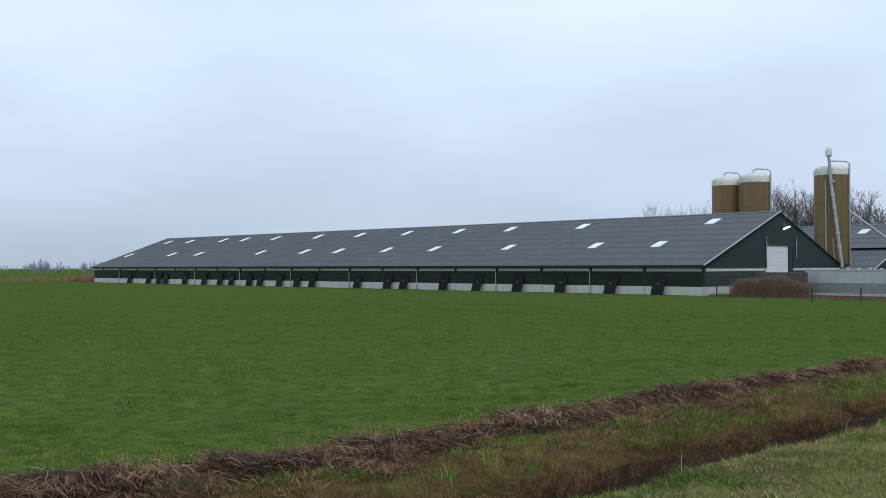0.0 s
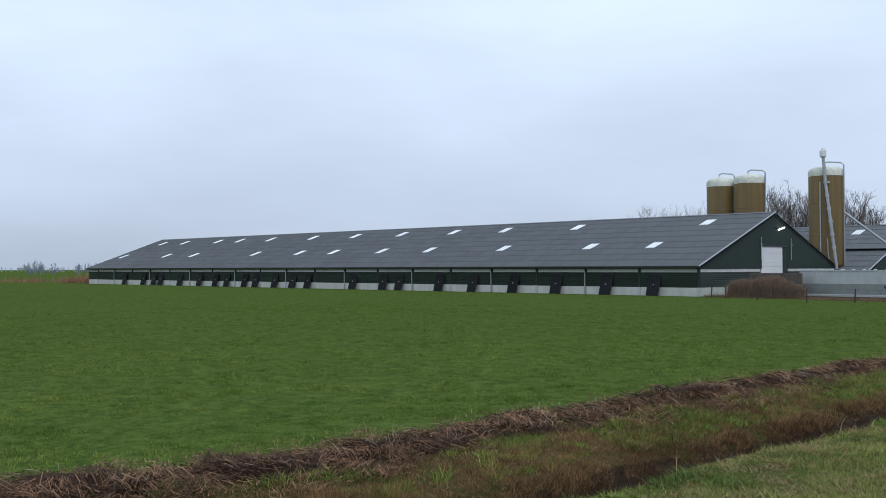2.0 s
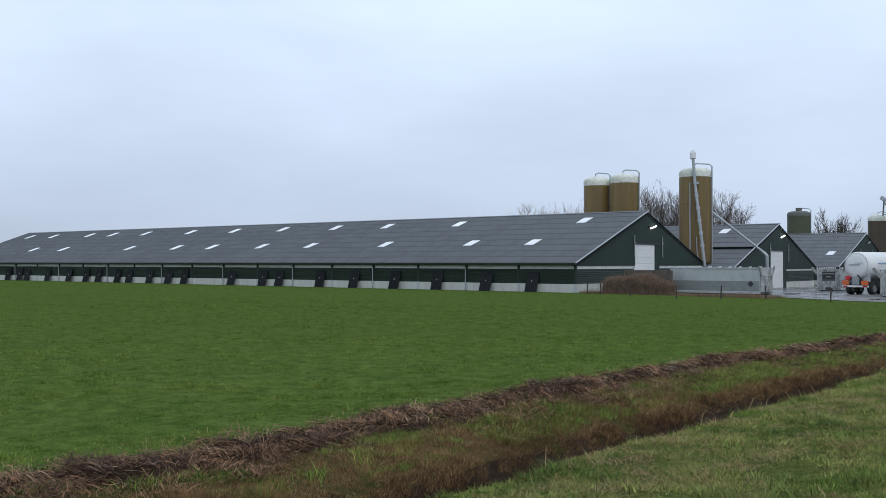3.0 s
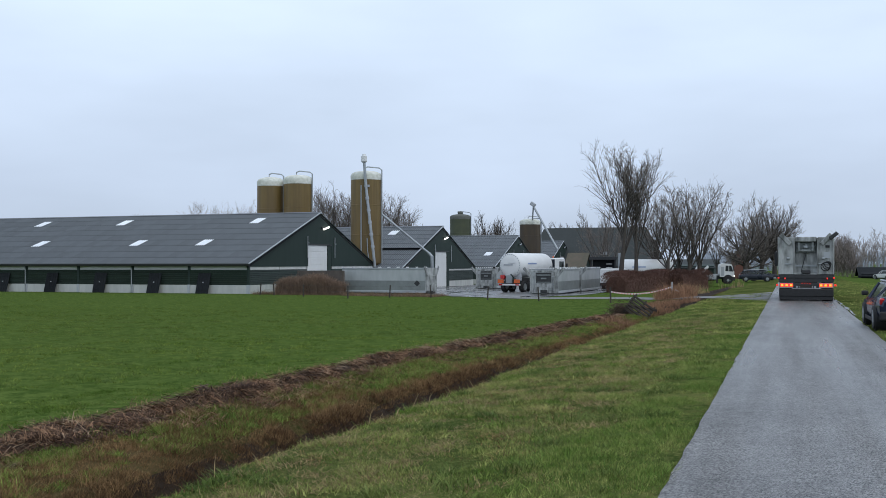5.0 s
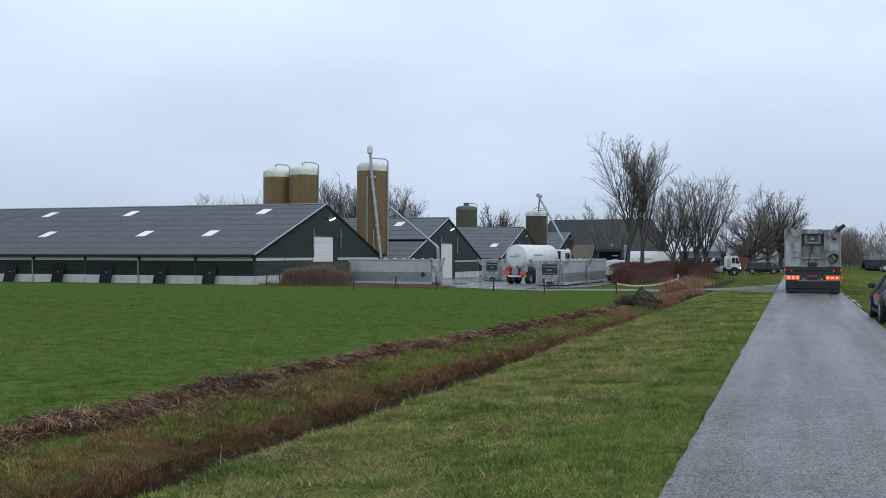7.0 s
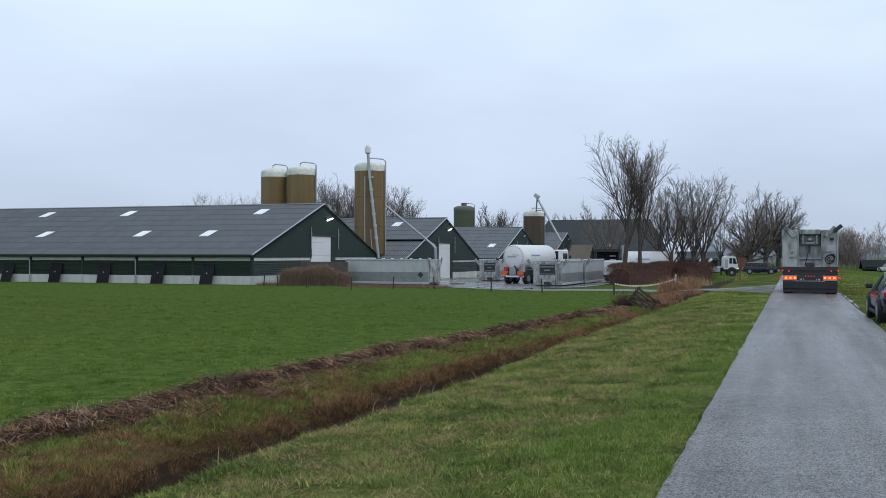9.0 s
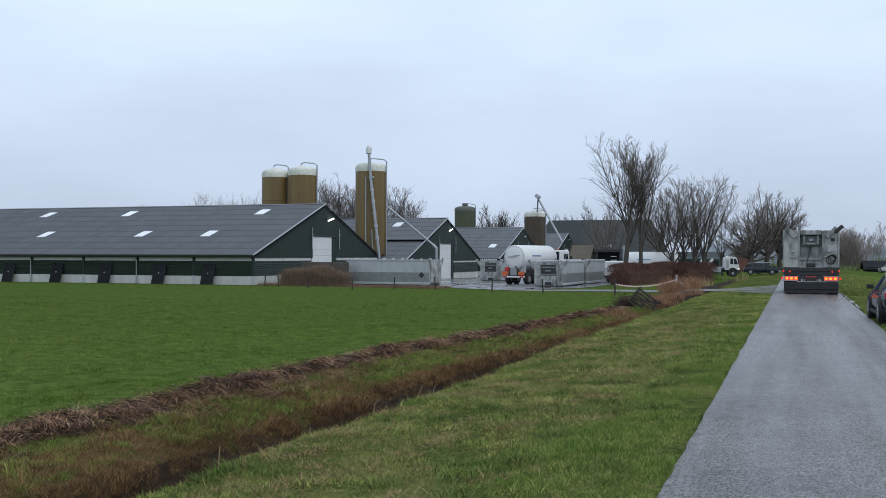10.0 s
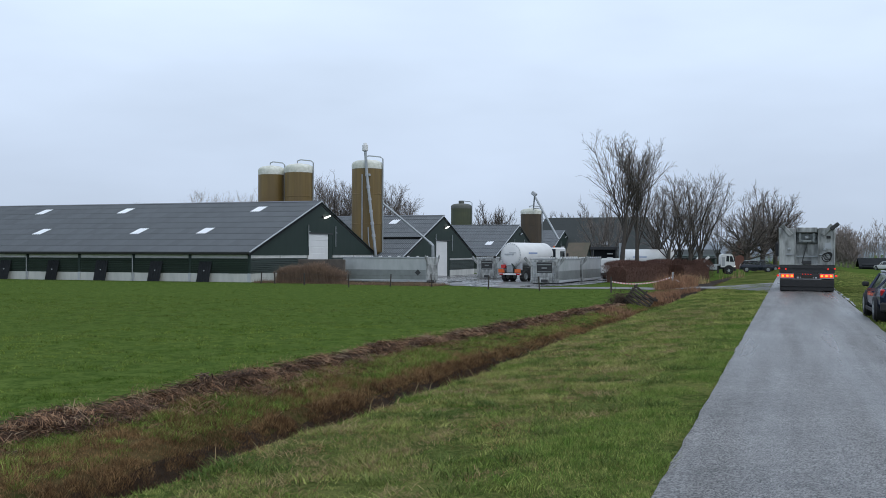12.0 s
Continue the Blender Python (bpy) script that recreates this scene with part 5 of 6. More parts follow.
build_hook_truck()
lorry = thing("white_lorry", pose(-19.3, 103.5, -1.1, 0, 0, -3), "white lorry front behind the bulk containers", "truck")
part("cab", Shape().box(0, 2.4, 0, 2.2, 0.7, 2.3, bevel=0.1), WHITE, lorry)
part("bumper", Shape().box(0.02, 2.38, -0.08, 0.1, 0.45, 0.75, bevel=0.03), DARKSTEEL, lorry)
for sx in (0.25, 2.15):
    add_wheel(lorry, sx, 1.0, 0.48, 0.35)


# ---- trees ----
def shoot(trunk, twigs, p, d, length, r, rng, lift, tip, segs=4, wob=0.08):
    """One bare limb from p along d; lift turns it upwards. Returns its points."""
    pts, radii, q, dd = [p.copy()], [r], p.copy(), d.copy()
    for i in range(segs):
        dd = (dd + Vector((rng.uniform(-wob, wob), rng.uniform(-wob, wob), rng.uniform(-wob, wob) + lift))).normalized()
        q = q + dd * (length / segs)
        pts.append(q.copy())
        radii.append(r + (tip - r) * (i + 1) / segs)
    (trunk if r > 0.03 else twigs).tube(pts, radii, 7 if r > 0.12 else (4 if r > 0.03 else 3), cap=False)
    return pts


def off_axis(axis, angle, rng):
    side = axis.cross(Vector((rng.uniform(-1, 1), rng.uniform(-1, 1), rng.uniform(-1, 1)))).normalized()
    return (axis * math.cos(angle) + side * math.sin(angle)).normalized()


def on_limb(pts, t):
    k = t * (len(pts) - 1)
    i = min(int(k), len(pts) - 2)
    return pts[i].lerp(pts[i + 1], k - i), (pts[i + 1] - pts[i]).normalized()


def build_tree(x, y, z, height, seed, label, limbs=8, angles=(8, 32), fork=0.25, trunk_r=0.26, second=11, third=6, fourth=2, twig_r=0.012, lift=0.08, reach=1.0, wob=0.08, material=None, start=0.6, spread=0.0):
    """A leafless tree: a short trunk that forks into long limbs, each with three orders of ever finer shoots."""
    tree = thing("bare_tree", pose(x, y, z), label, "tree", "bare trees round the farm")
    rng = random.Random(seed)
    trunk, twigs = Shape(), Shape()
    stem = shoot(trunk, twigs, Vector((0, 0, -0.3)), Vector((rng.uniform(-0.05, 0.05), rng.uniform(-0.05, 0.05), 1)), height * fork + 0.3, trunk_r, rng, 0.0, trunk_r * (0.72 if start >= 0.5 else 0.15), 4 if start >= 0.5 else 8, 0.04)
    for k in range(limbs):
        w = 2 * math.pi * (k + rng.uniform(-0.3, 0.3)) / limbs * 1.618
        a = radians(rng.uniform(*angles))
        d = Vector((math.sin(a) * math.cos(w), math.sin(a) * math.sin(w), math.cos(a)))
        p, ax = on_limb(stem, start + (1 - start) * (k + rng.random()) / limbs)
        length = (height - p.z) * rng.uniform(0.82, 1.02) * reach
        if spread:
            length = rng.uniform(0.85, 1.0) / math.sqrt((math.sin(a) / spread) ** 2 + (math.cos(a) / (height - p.z)) ** 2)
        limb = shoot(trunk, twigs, p, d, length, trunk_r * rng.uniform(0.28, 0.42) * (0.62 - 0.35 * k / limbs if start < 0.5 else 1), rng, lift, twig_r * 1.5, 6, wob)
        for i in range(second):
            t = rng.uniform(0.15, 1.0)
            q, ax = on_limb(limb, t)
            l2 = length * rng.uniform(0.22, 0.42) * (1.15 - 0.6 * t)
            b2 = shoot(trunk, twigs, q, off_axis(ax, rng.uniform(0.35, 0.75), rng), l2, max(twig_r * 1.8, trunk_r * 0.17 * (1.2 - t)), rng, lift * 1.2, twig_r, 4, wob * 1.4)
            for j in range(third):
                t3 = rng.uniform(0.2, 1.0)
                q3, ax3 = on_limb(b2, t3)
                l3 = l2 * rng.uniform(0.25, 0.5)
                b3 = shoot(trunk, twigs, q3, off_axis(ax3, rng.uniform(0.35, 0.8), rng), l3, twig_r * 1.15, rng, lift, twig_r * 0.6, 2, wob * 1.6)
                for m in range(fourth):
                    q4, ax4 = on_limb(b3, rng.uniform(0.2, 1.0))
                    shoot(trunk, twigs, q4, off_axis(ax4, rng.uniform(0.3, 0.8), rng), l3 * rng.uniform(0.4, 0.8), twig_r * 0.8, rng, lift, twig_r * 0.5, 1, wob)
    part("trunk", trunk, material or BARK, tree, smooth=True)
    part("crown", twigs, material or TWIG, tree, "fine leafless twigs")
    return tree


def tree_at(az, dist, z, height, seed, label, **kw):
    return build_tree(dist * math.sin(radians(az)), dist * math.cos(radians(az)), z, height, seed, label, **kw)


UP = "tall bare tree with upswept branches beside the hedge"
tree_at(-9.4, 97, -1.0, 13.9, 27, UP, limbs=20, angles=(12, 27), fork=0.7, start=0.3, trunk_r=0.32, second=9, third=5, lift=0.035, wob=0.045, twig_r=0.011)
tree_at(-8.5, 98, -1.0, 12.6, 34, UP, limbs=18, angles=(9, 22), fork=0.7, start=0.3, trunk_r=0.28, second=9, third=5, lift=0.035, wob=0.045, twig_r=0.011)
MULTI = "bare multi-stemmed tree behind the hedge"
for i, (az, dist, h) in enumerate(((-7.3, 126, 11.6), (-6.7, 124, 12.2), (-6.1, 128, 11.8), (-5.5, 126, 12.8), (-4.9, 127, 12.4))):
    tree_at(az, dist, -1.4, h, 131 + i, MULTI, limbs=9, angles=(10, 40), fork=0.3, start=0.5, trunk_r=0.28, second=11, third=6, lift=0.06, wob=0.13)
tree_at(-3.9, 160, -1.4, 11.0, 16, "slender bare tree by the farm track", limbs=8, angles=(15, 50), fork=0.3, trunk_r=0.18, second=9, third=6)
ROUND = "broad round bare tree beside the road"
for i, (az, dist, h) in enumerate(((-2.3, 158, 12.4), (-1.5, 162, 14.4), (-0.8, 165, 13.6))):
    tree_at(az, dist, -1.3, h, 183 + i, ROUND, limbs=18, angles=(4, 78), fork=0.3, trunk_r=0.42, second=18, third=7, fourth=1, lift=0.03, wob=0.12, spread=5.6, twig_r=0.015)
BACK = "bare tree behind the silos"
for i, (az, dist, h) in enumerate(((-27.1, 152, 13.6), (-26.5, 154, 14.6), (-25.9, 153, 13.8), (-25.3, 155, 13.6), (-22.9, 154, 13.0), (-22.2, 153, 11.6), (-23.5, 155, 13.4))):
    tree_at(az, dist, -1.4, h, 211 + i, BACK, limbs=12, angles=(3, 34), fork=0.3, trunk_r=0.22, second=12, third=6, fourth=1, twig_r=0.015, wob=0.06, spread=8.0)
for i, (az, dist, h) in enumerate(((-17.75, 228, 12.8), (-17.45, 231, 13.8), (-17.15, 229, 14.6), (-16.85, 232, 14.4), (-16.55, 230, 13.8), (-16.25, 231, 12.8), (-13.3, 236, 12.6), (-12.6, 238, 12.8), (-11.3, 236, 13.8), (-10.8, 238, 13.4))):
    tree_at(az, dist, -1.5, h, 241 + i, "bare round tree behind the far barns", limbs=14, angles=(5, 70), fork=0.25, trunk_r=0.24, second=10, third=6, fourth=0, twig_r=0.026, wob=0.1, spread=6.0)
for i, (az, dist, h) in enumerate(((-10.6, 160, 11.5), (-10.0, 158, 12.0))):
    tree_at(az, dist, -1.5, h, 271 + i, "bare tree before the dark farmhouse", limbs=9, angles=(10, 50), fork=0.25, trunk_r=0.18, second=9, third=6, fourth=1, twig_r=0.016, wob=0.12)
for i, (az, h) in enumerate(((2.2, 5.8), (2.5, 6.5), (2.75, 6.7), (3.0, 6.5), (3.25, 5.7))):
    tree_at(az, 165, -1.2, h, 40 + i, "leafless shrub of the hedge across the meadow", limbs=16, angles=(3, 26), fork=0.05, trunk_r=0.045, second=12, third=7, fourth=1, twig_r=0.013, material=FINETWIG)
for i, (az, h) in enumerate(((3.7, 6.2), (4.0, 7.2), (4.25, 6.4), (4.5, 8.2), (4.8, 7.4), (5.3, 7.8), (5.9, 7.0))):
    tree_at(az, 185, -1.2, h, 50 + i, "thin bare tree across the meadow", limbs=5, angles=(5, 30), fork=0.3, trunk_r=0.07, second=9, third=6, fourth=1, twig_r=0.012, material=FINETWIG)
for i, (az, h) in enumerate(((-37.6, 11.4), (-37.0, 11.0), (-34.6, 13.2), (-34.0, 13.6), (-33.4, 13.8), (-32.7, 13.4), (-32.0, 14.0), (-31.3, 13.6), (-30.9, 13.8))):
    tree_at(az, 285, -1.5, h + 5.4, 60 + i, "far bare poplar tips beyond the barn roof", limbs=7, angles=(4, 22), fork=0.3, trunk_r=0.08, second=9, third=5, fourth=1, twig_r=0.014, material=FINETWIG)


def build_far_wood(name, azs, dist, heights, seed, label, n):
    """A far tree belt: many fine upright sprays, with the haze painted into their colour."""
    rng = random.Random(seed)
    s = Shape()
    for i in range(n):
        t = rng.random()
        az = radians(azs[0] + (azs[1] - azs[0]) * t)
        d = dist * rng.uniform(0.97, 1.03)
        h = heights[0] + (heights[1] - heights[0]) * (0.5 + 0.5 * noise.noise((t * 9, seed, 0))) * rng.uniform(0.75, 1.05)
        x, y = d * math.sin(az), d * math.cos(az)
        w = dist * 0.00035
        for k in range(5):
            a = rng.uniform(-0.35, 0.35)
            b = rng.uniform(0.15, 0.75) * h
            e = h * rng.uniform(0.8, 1.0)
            s.add([(x, y, -1.5 + b * (k > 0)), (x + w * 1.5, y + w, -1.5 + b * (k > 0)), (x + a * (e - b) + w, y + a * (e - b) * 0.4, -1.5 + e)], [(0, 1, 2)])
    single(name, s, HAZEWOOD, label, "trees", kind="stuff")


for i, (az, h) in enumerate(((-69.5, 6.4), (-69.15, 7.6), (-68.85, 7.0), (-68.2, 5.6), (-66.9, 5.6), (-66.45, 6.4), (-66.1, 6.2), (-65.7, 5.2))):
    tree_at(az, 520, -1.5, h, 90 + i, "bare tree on the horizon in haze-tinted colour", limbs=13, angles=(5, 75), fork=0.12, trunk_r=0.2, second=7, third=5, fourth=0, twig_r=0.05, wob=0.1, spread=3.4, material=HAZEWOOD)
build_far_wood("far_wood", (-76, -66), 1100, (3, 7), 2, "low tree line on the horizon in haze-tinted colour", 120)
build_far_wood("far_wood", (-5.5, 9), 330, (5, 11), 3, "bare trees beyond the road in haze-tinted colour", 700)
build_far_wood("far_wood", (-66, -40), 1500, (5, 9), 4, "low tree line behind the barn in haze-tinted colour", 300)


# ---- hedges, bush and reeds ----
def blades(name, pos, heights, widths, lean, material, label, category, rng, curl=0.35, simple=False):
    """A mass of thin bent blades, one bent strip each."""
    n = len(pos)
    a = rng.uniform(0, 2 * np.pi, n)
    w = np.stack([np.cos(a), np.sin(a), np.zeros(n)], 1) * widths[:, None] * 0.5
    b = rng.uniform(0, 2 * np.pi, n)
    out = np.stack([np.cos(b), np.sin(b), np.zeros(n)], 1) * (heights * lean * rng.uniform(0.2, 1.3, n))[:, None]
    up = np.zeros((n, 3))
    up[:, 2] = heights
    mid = pos + up * 0.55 + out * curl
    tip = pos + up * rng.uniform(0.75, 1.0, n)[:, None] + out
    if simple:
        me = bpy.data.meshes.new(name)
        v = np.stack([pos - w, pos + w, tip], 1).reshape(-1, 3)
        me.vertices.add(3 * n)
        me.vertices.foreach_set("co", v.astype(np.float32).reshape(-1))
        me.loops.add(3 * n)
        me.loops.foreach_set("vertex_index", np.arange(3 * n, dtype=np.int32))
        me.polygons.add(n)
        me.polygons.foreach_set("loop_start", np.arange(0, 3 * n, 3, dtype=np.int32))
        me.materials.append(material)
        me.update(calc_edges=True)
        return tagged(new(name, me), label, category, kind="stuff")
    v = np.stack([pos - w, pos + w, mid - w * 0.8, mid + w * 0.8, tip], 1).reshape(-1, 3)
    k = np.arange(n)[:, None] * 5
    quads = k + np.array([[0, 1, 3, 2]])
    tris = k + np.array([[2, 3, 4]])
    loops = np.concatenate([np.concatenate([quads, tris], 1).reshape(-1)])
    me = bpy.data.meshes.new(name)
    me.vertices.add(len(v))
    me.vertices.foreach_set("co", v.astype(np.float32).reshape(-1))
    me.loops.add(len(loops))
    me.loops.foreach_set("vertex_index", loops.astype(np.int32))
    me.polygons.add(2 * n)
    me.polygons.foreach_set("loop_start", (np.arange(n)[:, None] * 7 + np.array([[0, 4]])).reshape(-1).astype(np.int32))
    me.materials.append(material)
    me.update(calc_edges=True)
    return tagged(new(name, me), label, category, kind="stuff")


NPR = np.random.default_rng(12)


def z_of(x, y):
    return np.array([ground_z(a, b) + ground_rough(a, b) for a, b in zip(x, y)])


def build_hedge(p0, p1, width, height, n, label, material=HEDGE, z=-1.0, ragged=0.12, dome=0.0):
    t = NPR.uniform(0, 1, n)
    d = np.array(p1) - np.array(p0)
    side = np.array([-d[1], d[0]]) / np.hypot(*d)
    s = NPR.uniform(-1, 1, n)
    end = np.minimum(1, np.minimum(t, 1 - t) * np.hypot(*d) / 0.7)
    end = end * (1 - dome) + dome * np.sqrt(np.clip(np.sin(np.pi * t), 0, 1))
    base = 0.75 * (1 - dome) + 0.15 * dome
    h = height * (base + (1 - base) * end) * (1 - NPR.uniform(0, 1, n) ** 2.0) * (1 - 0.18 * np.abs(s) ** 3) * (1 + ragged * np.sin(t * 9 + s))
    xy = np.array(p0) + t[:, None] * d + (s * width / 2)[:, None] * side
    pos = np.column_stack([xy, z + h * 0.92])
    core = Shape()
    a, b = Vector((*p0, 0)), Vector((*p1, 0))
    nrm = Vector((*side, 0)) * (width * 0.36)
    a, b = a.lerp(b, 0.5 * width / (b - a).length), b.lerp(a, 0.5 * width / (b - a).length)
    rows = []
    for i in range(13):
        c = a.lerp(b, i / 12)
        k = 0.78 * height * (1 + 0.06 * math.sin(i * 2.1)) * (1 - dome * (1 - math.sqrt(math.sin(math.pi * (i + 0.6) / 13.2))))
        rows.append([c - nrm + Vector((0, 0, z - 0.1)), c - nrm * 1.05 + Vector((0, 0, z + k * 0.7)), c - nrm * 0.6 + Vector((0, 0, z + k)), c + nrm * 0.6 + Vector((0, 0, z + k)), c + nrm * 1.05 + Vector((0, 0, z + k * 0.7)), c + nrm + Vector((0, 0, z - 0.1))])
    core.add([p for r in rows for p in r], [(j * 6 + k, j * 6 + k + 1, (j + 1) * 6 + k + 1, (j + 1) * 6 + k) for j in range(12) for k in range(5)] + [tuple(range(6)), tuple(72 + k for k in range(6))[::-1]])
    hedge = thing("hedge", pose(0, 0, 0), label, "hedge")
    part("core", core, material, hedge)
    leaf = blades("foliage", pos, NPR.uniform(0.1, 0.3, n), NPR.uniform(0.014, 0.034, n), 0.9, material, "dense twigs and dry leaves", "", NPR, simple=True)
    leaf.parent = hedge
    del leaf["kind"]


build_hedge((-15.2, 88.0), (-13.8, 116.0), 2.4, 2.0, 46000, "clipped russet-brown beech hedge beside the yard", z=-1.05)
build_hedge((-12.6, 112.0), (-9.5, 120.0), 2.2, 2.2, 24000, "clipped russet-brown hedge before the trees", z=-1.25)


def build_bush(p0, p1, width, height, n, label):
    """A leafless thicket: arching twigs from a row of stools, each with short side shoots."""
    bush = thing("bramble_bush", pose(0, 0, 0), label, "bush")
    rng = random.Random(77)
    a, b = Vector((*p0, -0.95)), Vector((*p1, -0.95))
    along, twigs = (b - a).normalized(), Shape()
    across = Vector((-along.y, along.x, 0))
    for i in range(n):
        t = rng.random()
        q = a.lerp(b, t) + across * rng.uniform(-0.5, 0.5) * width
        h = height * (0.25 + 0.75 * math.sin(math.pi * (0.08 + 0.84 * t)) ** 0.6) * (1 - rng.random() ** 2.2 * 0.75) * (1 + 0.1 * math.sin(t * 13))
        lean = along * rng.gauss(0, 0.28) + across * rng.gauss(0, 0.3)
        top = q + (lean + Vector((0, 0, 1))).normalized() * h
        mid = q.lerp(top, 0.6) + Vector((0, 0, 0.12 * h)) - lean * 0.2 * h
        twigs.tube([q, mid, top], [0.012, 0.009, 0.004], 3, cap=False)
        for k in range(3):
            c = (q.lerp(mid, rng.uniform(0.3, 1)) if k else mid.lerp(top, rng.random()))
            twigs.tube([c, c + Vector((rng.gauss(0, 0.16), rng.gauss(0, 0.16), rng.uniform(0.0, 0.28)))], [0.008, 0.003], 3, cap=False)
    part("twig", twigs, BUSH, bush)


build_bush((-42.9, 75.6), (-36.6, 76.0), 1.6, 1.85, 3600, "leafless brown bramble bush before the low wall")


def scatter(n, x0, x1, y0, y1, keep):
    x, y = NPR.uniform(x0, x1, n), NPR.uniform(y0, y1, n)
    k = keep(x, y)
    return x[k], y[k]


EDGE = lambda y: np.interp(y, [a for a, b in VERGE_EDGE], [b for a, b in VERGE_EDGE])
HEAPX = lambda y: np.interp(y, [a for a, b in HEAP_LINE], [b for a, b in HEAP_LINE])


def patchy(x, y, f, cut):
    return np.array([noise.noise((a * f, b * f, 2.5)) for a, b in zip(x, y)]) > cut


def grass_band(name, x, y, h0, h1, w0, w1, lean, material, label, dz=-0.02, tuft=0, simple=False):
    """Blades at x, y; tuft: so many blades spring from each spot. Their height swells and shrinks over half a metre."""
    if tuft:
        x, y = np.repeat(x[::tuft], tuft), np.repeat(y[::tuft], tuft)
        x, y = x + NPR.normal(0, 0.035, len(x)), y + NPR.normal(0, 0.035, len(y))
    n = len(x)
    swell = np.array([noise.noise((a * 1.3, b * 1.3, 1.5)) + 0.6 * noise.noise((a * 3.7, b * 3.7, 6.5)) for a, b in zip(x, y)])
    blades(name, np.column_stack([x, y, z_of(x, y) + dz]), NPR.uniform(h0, h1, n) * np.clip(1 + 0.9 * swell, 0.35, 2.2), NPR.uniform(w0, w1, n), lean, material, label, "grass", NPR, simple=simple)


# verge between road and ditch
x, y = scatter(230000, -6.2, -0.98, 4.5, 18, lambda x, y: (x > EDGE(y) + 0.02) & (patchy(x, y, 5.5, -0.22) | (x > -2.2)))
grass_band("verge_grass", x, y, 0.025, 0.065, 0.006, 0.012, 1.0, VBLADE, "short wet green verge grass beside the road", tuft=5, simple=True)
x, y = scatter(150000, -6.2, -0.98, 18, 60.3, lambda x, y: (x > EDGE(y) + 0.02) & (patchy(x, y, 3.0, -0.2) | (x > -2.2)))
grass_band("verge_grass", x, y, 0.035, 0.085, 0.012, 0.024, 1.0, VBLADE, "short wet green verge grass beside the road", tuft=5, simple=True)
x, y = scatter(190000, -6.0, -1.6, 5, 40, lambda x, y: (x > EDGE(y)) & (x < -1.9 - 0.5 * np.sin(y * 0.8)) & (patchy(x, y, 1.1, 0.12) | patchy(x, y, 3.3, 0.2)))
grass_band("dry_grass", x, y, 0.025, 0.065, 0.007, 0.013, 1.6, DRY, "patches of dry yellow grass in the verge", simple=True)
x, y = scatter(40000, -6.4, -4.3, 4.5, 55, lambda x, y: (x > EDGE(y) - 0.04) & (x < EDGE(y) + 0.3))
grass_band("grass_tuft", x, y, 0.04, 0.11, 0.006, 0.013, 1.2, VBLADE, "overhanging grass along the ditch edge", simple=True)


def clumps(name, count, x0, x1, y0, y1, keep, per, radius, h0, h1, w0, w1, lean, material, label, simple=False):
    """Separate tussocks, each a bundle of long blades."""
    cx, cy = scatter(count, x0, x1, y0, y1, keep)
    size = NPR.uniform(0.5, 1.3, len(cx))
    x, y = np.repeat(cx, per), np.repeat(cy, per)
    k = np.repeat(size, per)
    x, y = x + NPR.normal(0, radius, len(x)) * k, y + NPR.normal(0, radius, len(y)) * k
    n = len(x)
    blades(name, np.column_stack([x, y, z_of(x, y) - 0.02]), NPR.uniform(h0, h1, n) * k, NPR.uniform(w0, w1, n), lean, material, label, "grass", NPR, simple=simple)


clumps("grass_tussock", 300, -6.0, -1.4, 6, 42, lambda x, y: x > EDGE(y) + 0.05, 90, 0.09, 0.07, 0.14, 0.006, 0.012, 1.3, TUSSOCK, "darker green tussocks in the verge")
clumps("pale_tussock", 260, -6.0, -1.4, 6, 34, lambda x, y: x > EDGE(y) + 0.05, 60, 0.10, 0.05, 0.11, 0.006, 0.011, 1.4, VBLADE, "paler green tufts in the verge")
clumps("dead_grass", 330, -6.0, -2.0, 6, 34, lambda x, y: x > EDGE(y) + 0.1, 70, 0.11, 0.04, 0.09, 0.006, 0.012, 2.4, DRY, "flattened patches of dead straw-coloured grass")
clumps("strewn_leaf", 260, -6.0, -2.4, 6, 30, lambda x, y: x > EDGE(y) + 0.1, 40, 0.12, 0.03, 0.07, 0.008, 0.014, 2.6, RUST, "brown rotting grass lying in the verge")
clumps("grass_tussock", 520, -45, -9, 4, 44, lambda x, y: x < HEAPX(y) - 0.4, 60, 0.2, 0.05, 0.11, 0.012, 0.024, 1.1, TUSSOCK, "darker green tussocks in the pasture", simple=True)
x, y = scatter(150000, -2.9, -0.98, 5, 26, lambda x, y: NPR.uniform(0, 1, len(x)) < (x + 2.9) / 1.6)
grass_band("verge_grass", x, y, 0.025, 0.07, 0.006, 0.012, 0.9, GBLADE, "dense green grass along the road edge", tuft=5, simple=True)
# right verge
x, y = scatter(60000, 2.08, 12, 24, 110, lambda x, y: x > 2.1)
grass_band("verge_grass", x, y, 0.04, 0.1, 0.012, 0.025, 1.0, VBLADE, "green grass on the far verge of the road", tuft=6, simple=True)
